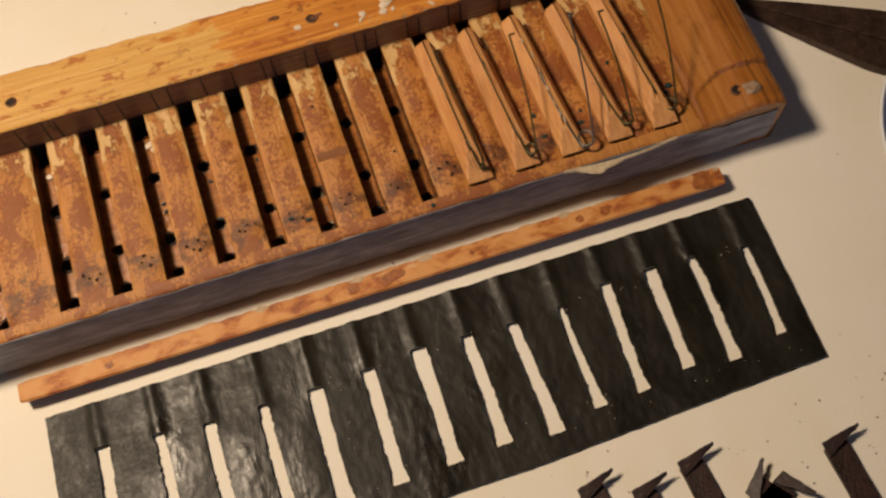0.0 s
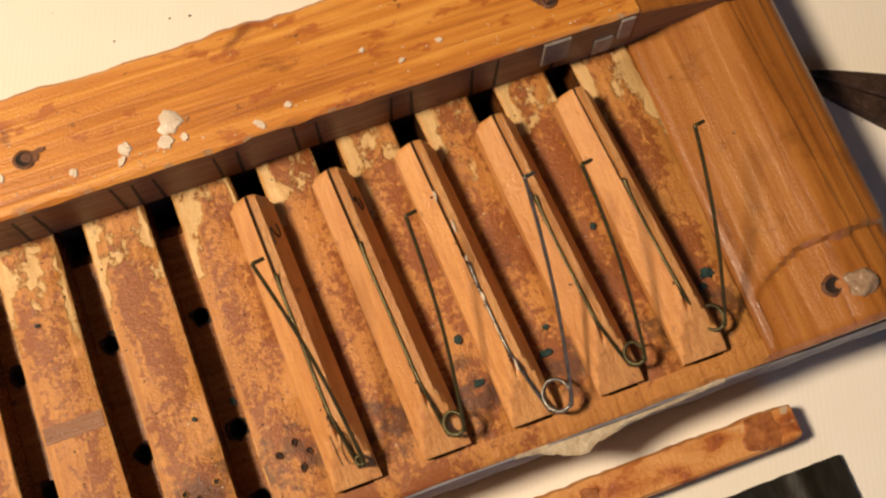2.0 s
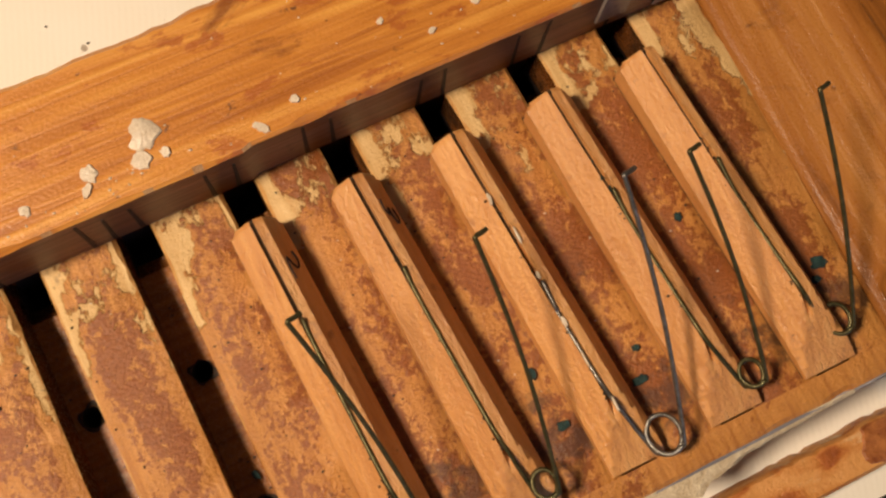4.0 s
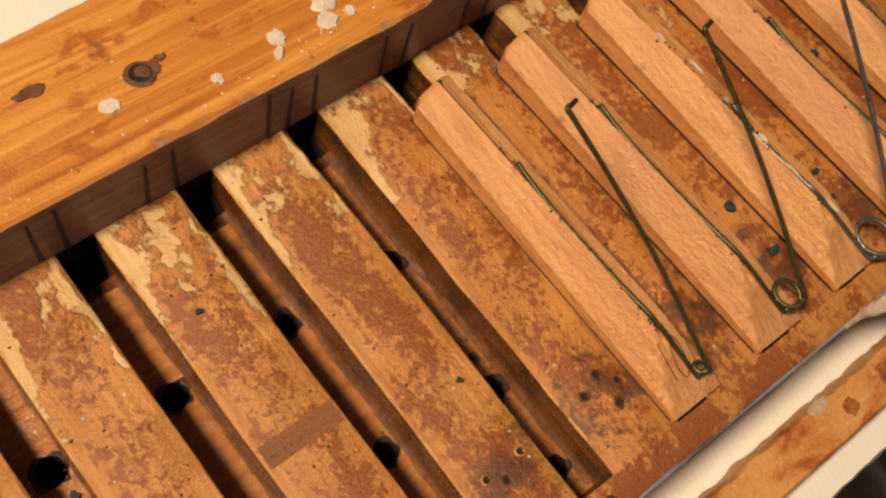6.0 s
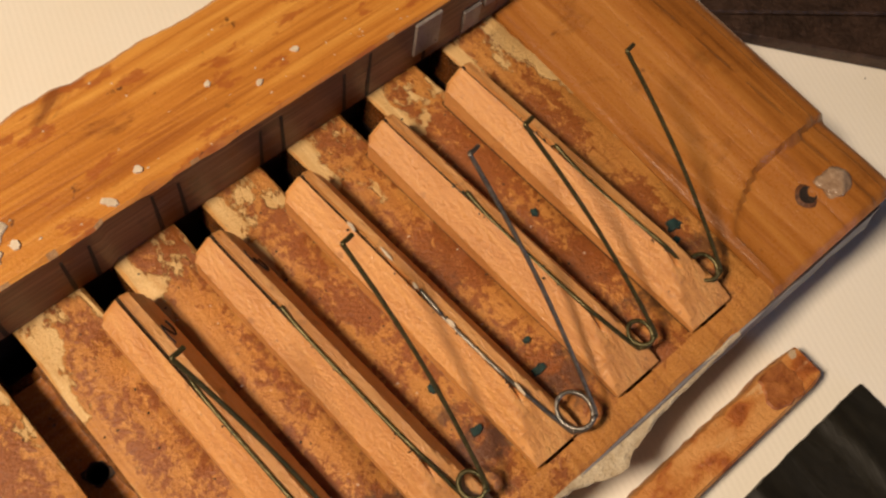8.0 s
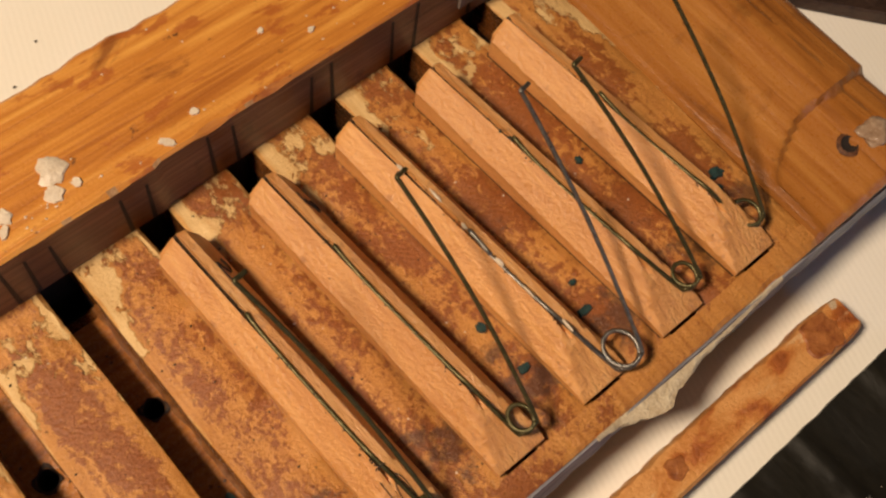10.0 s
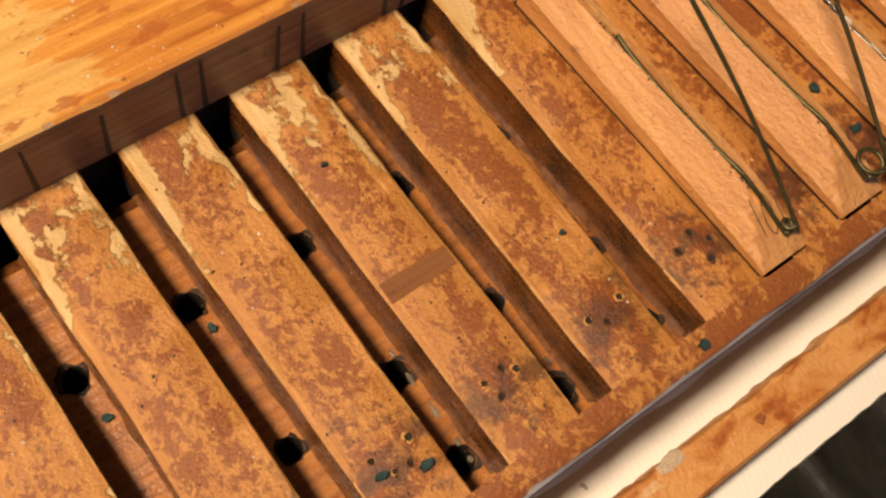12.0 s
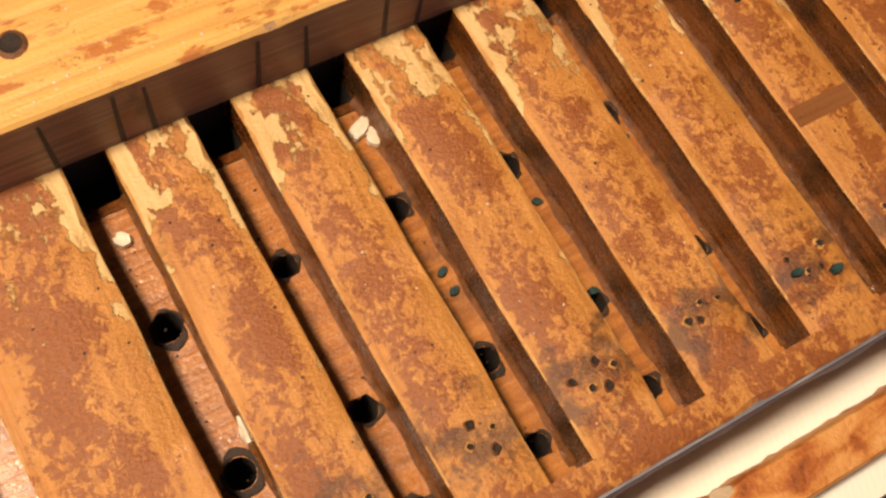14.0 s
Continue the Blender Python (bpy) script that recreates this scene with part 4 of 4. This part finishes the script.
# pliers at the end of the chest
def jaw(side, z):
    rows = []
    for i in range(25):
        u = i / 24
        half = 0.0015 + 0.0150 * min(1, u * 1.75) ** 0.85
        if u > 0.72:
            half *= 0.93 if u < 0.80 else 1.0
        a, b = (-half, -0.0002) if side < 0 else (0.0, half)
        t = 0.0030 + 0.0028 * u
        xx = 0.120 * u
        rows.append([(xx, a, z + 0.0004), (xx, a + 0.0002, z + t - 0.0006), (xx, a + 0.0007, z + t), (xx, b - 0.0005, z + t), (xx, b, z + t - 0.0006), (xx, b, z + 0.0004)])
    return loft(rows)


pliers = thing("iron_pliers", "dark rusty iron long-nosed pliers lying on the table cover", "pliers")
pliers.matrix_world = pose(0.1715, 0.0675, TABLE, 0, 0, -38)
part("jaw", jaw(-1, 0.0), IRON, pliers, smooth=35)
part("jaw", jaw(1, 0.0003), IRON, pliers, smooth=35)
part("pivot", blob(0.098, 0.0, 0.0066, 0.0045, 0.0045, 0.0012, 2, 0.05), IRON, pliers, smooth=60)


def dish():
    n = 64
    prof = ((0.0000, 0.0010), (0.045, 0.0010), (0.060, 0.0040), (0.0715, 0.0110), (0.0725, 0.0120), (0.0735, 0.0112), (0.062, 0.0010), (0.047, 0.0), (0.0, 0.0))
    bm = bmesh.new()
    rings = [[bm.verts.new((r * math.cos(2 * math.pi * i / n), r * math.sin(2 * math.pi * i / n), z)) for i in range(n)] if r > 0 else [bm.verts.new((0, 0, z))] for r, z in prof]
    for a, b in zip(rings, rings[1:]):
        for i in range(n):
            j = (i + 1) % n
            f = bm.faces.new([v for v in ((a[0],) if len(a) == 1 else (a[i], a[j]))] + [v for v in ((b[0],) if len(b) == 1 else (b[j], b[i]))])
            r = f.calc_center_median().xy.length
            f.material_index = 1 if 0.060 < r < 0.0705 and f.calc_center_median().z > 0.004 else 0
    return bm


saucer = link("saucer", dish(), [GLAZE, BLUE], smooth=50)
saucer.location = (0.2690, -0.049, TABLE)
tagged(saucer, "white glazed saucer with a blue band on the table cover", "saucer")


# dark leather tabs in front of the gasket
def tab(w, length, bend, seed):
    rows = []
    for i in range(14):
        u = i / 13
        y = -length * (1 - u)
        z = 0.0010 + bend * max(0, u - 0.72) ** 1.5 * 12
        ww = w * (1 + 0.05 * noise.noise(Vector((u * 5, seed, 0))))
        rows.append([(-ww, y, z - 0.0009), (ww, y, z - 0.0009), (ww, y, z + 0.0010), (-ww, y, z + 0.0010)])
    return loft(rows)


def flap_piece(w, seed):
    """The bent end: a tapering tongue that leans to one side over the strap's end."""
    rows = []
    for i in range(9):
        u = i / 8
        x = -w * 1.02 + w * 3.1 * u
        h = 0.0042 * (1 - 0.8 * u)
        y = 0.0006 + 0.0030 * u + 0.0006 * noise.noise(Vector((u * 5, seed, 3)))
        z = 0.0030 + 0.0032 * u
        rows.append([(x, y - h, z - 0.0012), (x, y + h * 0.5, z), (x, y + h * 0.5, z + 0.0010), (x, y - h, z)])
    return loft(rows)


for i, (x, y, turn, w) in enumerate(((0.0212, -0.1310, 8, 0.0052), (0.0412, -0.1385, 4, 0.0050), (0.0632, -0.1335, 6, 0.0052), (0.0840, -0.1500, 38, 0.0050), (0.0960, -0.1530, -62, 0.0046), (0.1215, -0.1445, 5, 0.0052))):
    tb = thing("leather_tab", "dark brown leather tab with bent grey end on table cover", "leather tab", "leather tabs on the table")
    tb.matrix_world = pose(x, y, TABLE, 0, 0, turn)
    part("strap", tab(w, 0.045, 0.0, i * 3.0), DARKLEATHER, tb, smooth=40)
    part("bent_end", flap_piece(w, i * 5.0), GREYHIDE if i == 3 else DARKLEATHER, tb, "bent tapering end of the tab", smooth=40)

# crumbs on the table cover
rng = random.Random(11)
bm = bmesh.new()
for i in range(240):
    x, y = rng.uniform(-0.20, 0.26), rng.choice((rng.uniform(-0.17, -0.116), rng.uniform(-0.17, -0.116), rng.uniform(0.112, 0.20), rng.uniform(-0.1, 0.15)))
    if y > -0.116 and x < 0.165 and y < 0.112:
        continue
    r = rng.uniform(0.00018, 0.0006)
    vs = [bm.verts.new((x + r * math.cos(a), y + r * 0.7 * math.sin(a), TABLE)) for a in (0, 1.4, 2.7, 4.2)]
    t = bm.verts.new((x, y, TABLE + r))
    for a in range(4):
        bm.faces.new((vs[a], vs[(a + 1) % 4], t))
tagged(link("table_crumbs", bm, DARKLEATHER), "dark crumbs of old leather strewn on the table cover", "crumbs", kind="stuff")

# grey paper patches pasted on the ledge's face
for x0, x1, z0, z1 in ((0.0935, 0.1005, 0.0045, 0.0150), (0.1075, 0.1125, 0.0015, 0.0085), (0.1135, 0.1172, 0.0060, 0.0150)):
    part("paper_patch", box(x0, x1, FOOT + 0.0009, FOOT + 0.0017, z0, z1, 0.0002), simple("grey_paper", (0.20, 0.17, 0.15), (0.34, 0.30, 0.27), 260, 0.35), ledge, "glossy grey paper patch")

# white specks along the slot of the glossy pallet
rng = random.Random(3)
for i in range(6):
    y = 0.013 + 0.0085 * i + rng.uniform(-0.001, 0.001)
    gx = 0.0556 + 0.0054 * (1 - 0.1 * y / 0.07) - 0.0042 * y / 0.07
    tagged(link("wax_flake", scrap(gx + rng.uniform(-0.0006, 0.0006), y, 0.0104, rng.uniform(0.0002, 0.0004), rng.uniform(0.0006, 0.0018), i * 4.7, 0.0004), WAX),
           "small white wax speck in the slot of a pallet", "wax flake", "wax specks on the pallet")


def dust(count, seed, spots):
    rng = random.Random(seed)
    bm = bmesh.new()
    for _ in range(count):
        x, y, z = spots(rng)
        r = rng.uniform(0.00010, 0.00032)
        turn = rng.uniform(0, 3)
        vs = [bm.verts.new((x + r * q * math.cos(a + turn), y + r * math.sin(a + turn), z)) for a, q in ((0, 1.6), (1.3, 0.8), (2.9, 1.3), (4.4, 0.9))]
        t = bm.verts.new((x, y, z + r * 0.8))
        for a in range(4):
            bm.faces.new((vs[a], vs[(a + 1) % 4], t))
    return bm


def in_slot(x, lean):
    def spot(rng):
        y = 0.014 + 0.042 * rng.random() ** 1.3
        return x + 0.0052 * (1 - 0.1 * y / 0.07) - lean * y / 0.07 + rng.gauss(0, 0.00045), y, 0.0100
    return spot


for k, x, lean in PALLETS:
    tagged(link("slot_soot", dust(70, 40 + k, in_slot(x, lean)), GREEN if k == 1 else GROOVE), "dark grit caught in the slot of a pallet", "grit", kind="stuff")


def on_rib(rng):
    k = rng.randint(1, 13)
    y = rng.uniform(0.002, 0.078)
    a, b = edge_x(k, y, "right") + 0.001, edge_x(k - 1, y, "left") - 0.001
    return rng.uniform(a, b), y, 0.0


def on_ledge(rng):
    return rng.uniform(-0.20, 0.115), rng.choice((rng.uniform(0.083, 0.107), rng.uniform(0.082, 0.087))), LEDGE_TOP


def in_channel(rng):
    k = rng.randint(5, 13)
    y = rng.uniform(0.004, 0.070)
    a = edge_x(k, y, "left") + 0.001
    return rng.uniform(a, a + channel(k)[2] - 0.002), y, FLOOR


def on_gasket(rng):
    return rng.uniform(-0.18, 0.13), rng.choice((rng.uniform(-0.105, -0.095), rng.uniform(-0.110, -0.050), rng.uniform(-0.056, -0.050))), TABLE + 0.0022


tagged(link("gasket_dust", dust(110, 25, on_gasket), WAX), "pale paper crumbs strewn over the black gasket", "crumbs", kind="stuff")
tagged(link("dark_dust", dust(260, 21, on_rib), GROOVE), "dark grit strewn over the wooden ribs", "grit", kind="stuff")
tagged(link("pale_dust", dust(70, 22, on_rib), WAX), "pale wax crumbs strewn over the wooden ribs", "crumbs", kind="stuff")
tagged(link("ledge_dust", dust(170, 23, on_ledge), WAX), "pale wax crumbs strewn over the pine ledge", "crumbs", kind="stuff")
tagged(link("channel_dust", dust(200, 24, in_channel), GROOVE), "dark grit lying in the open channels", "grit", kind="stuff")

# dried grey residue at the front of the stained channels
DRIED = simple("dried_grey_glue", (0.10, 0.070, 0.042), (0.24, 0.185, 0.125), 420, 0.22)
for k, y, w, h, sd in ((7, 0.0150, 0.0004, 0.0017, 71), (7, 0.0085, 0.0006, 0.0009, 72), (7, 0.0220, 0.0004, 0.0014, 73), (7, 0.0050, 0.0005, 0.0007, 74), (7, 0.0275, 0.0003, 0.0011, 75), (6, 0.0110, 0.0004, 0.0010, 76)):
    tagged(link("glue_residue", scrap(edge_x(k, y, "right") - 0.0020, y, FLOOR + 0.0002, w, h, float(sd), 0.0003), DRIED),
           "dried grey glue residue in an open channel", "glue", "glue residue in the channels")
for k, y in ((10, 0.0400), (9, 0.0440), (10, 0.0360), (5, 0.0300), (8, 0.0480), (9, 0.0250)):
    x = edge_x(k, y, "right") - 0.0026
    tagged(link("verdigris_crumb", scrap(x, y, FLOOR + 0.0002, 0.0011, 0.0007, k * 8.0 + y * 900, 0.0007, k), GREEN), "dark green corrosion crumb in an open channel", "crumb", "corrosion crumbs")

# burn marks round the screw holes
for x, y, w, h, sd in ((-0.0268, 0.0932, 0.0021, 0.0015, 81), (-0.0245, 0.0942, 0.0012, 0.0006, 82), (-0.0440, 0.0985, 0.0026, 0.0010, 83), (0.0975, 0.0925, 0.0030, 0.0022, 84)):
    part("burn_mark", scrap(x, y, LEDGE_TOP + 0.00025, w, h, float(sd), 0.00006), SCORCH, ledge)
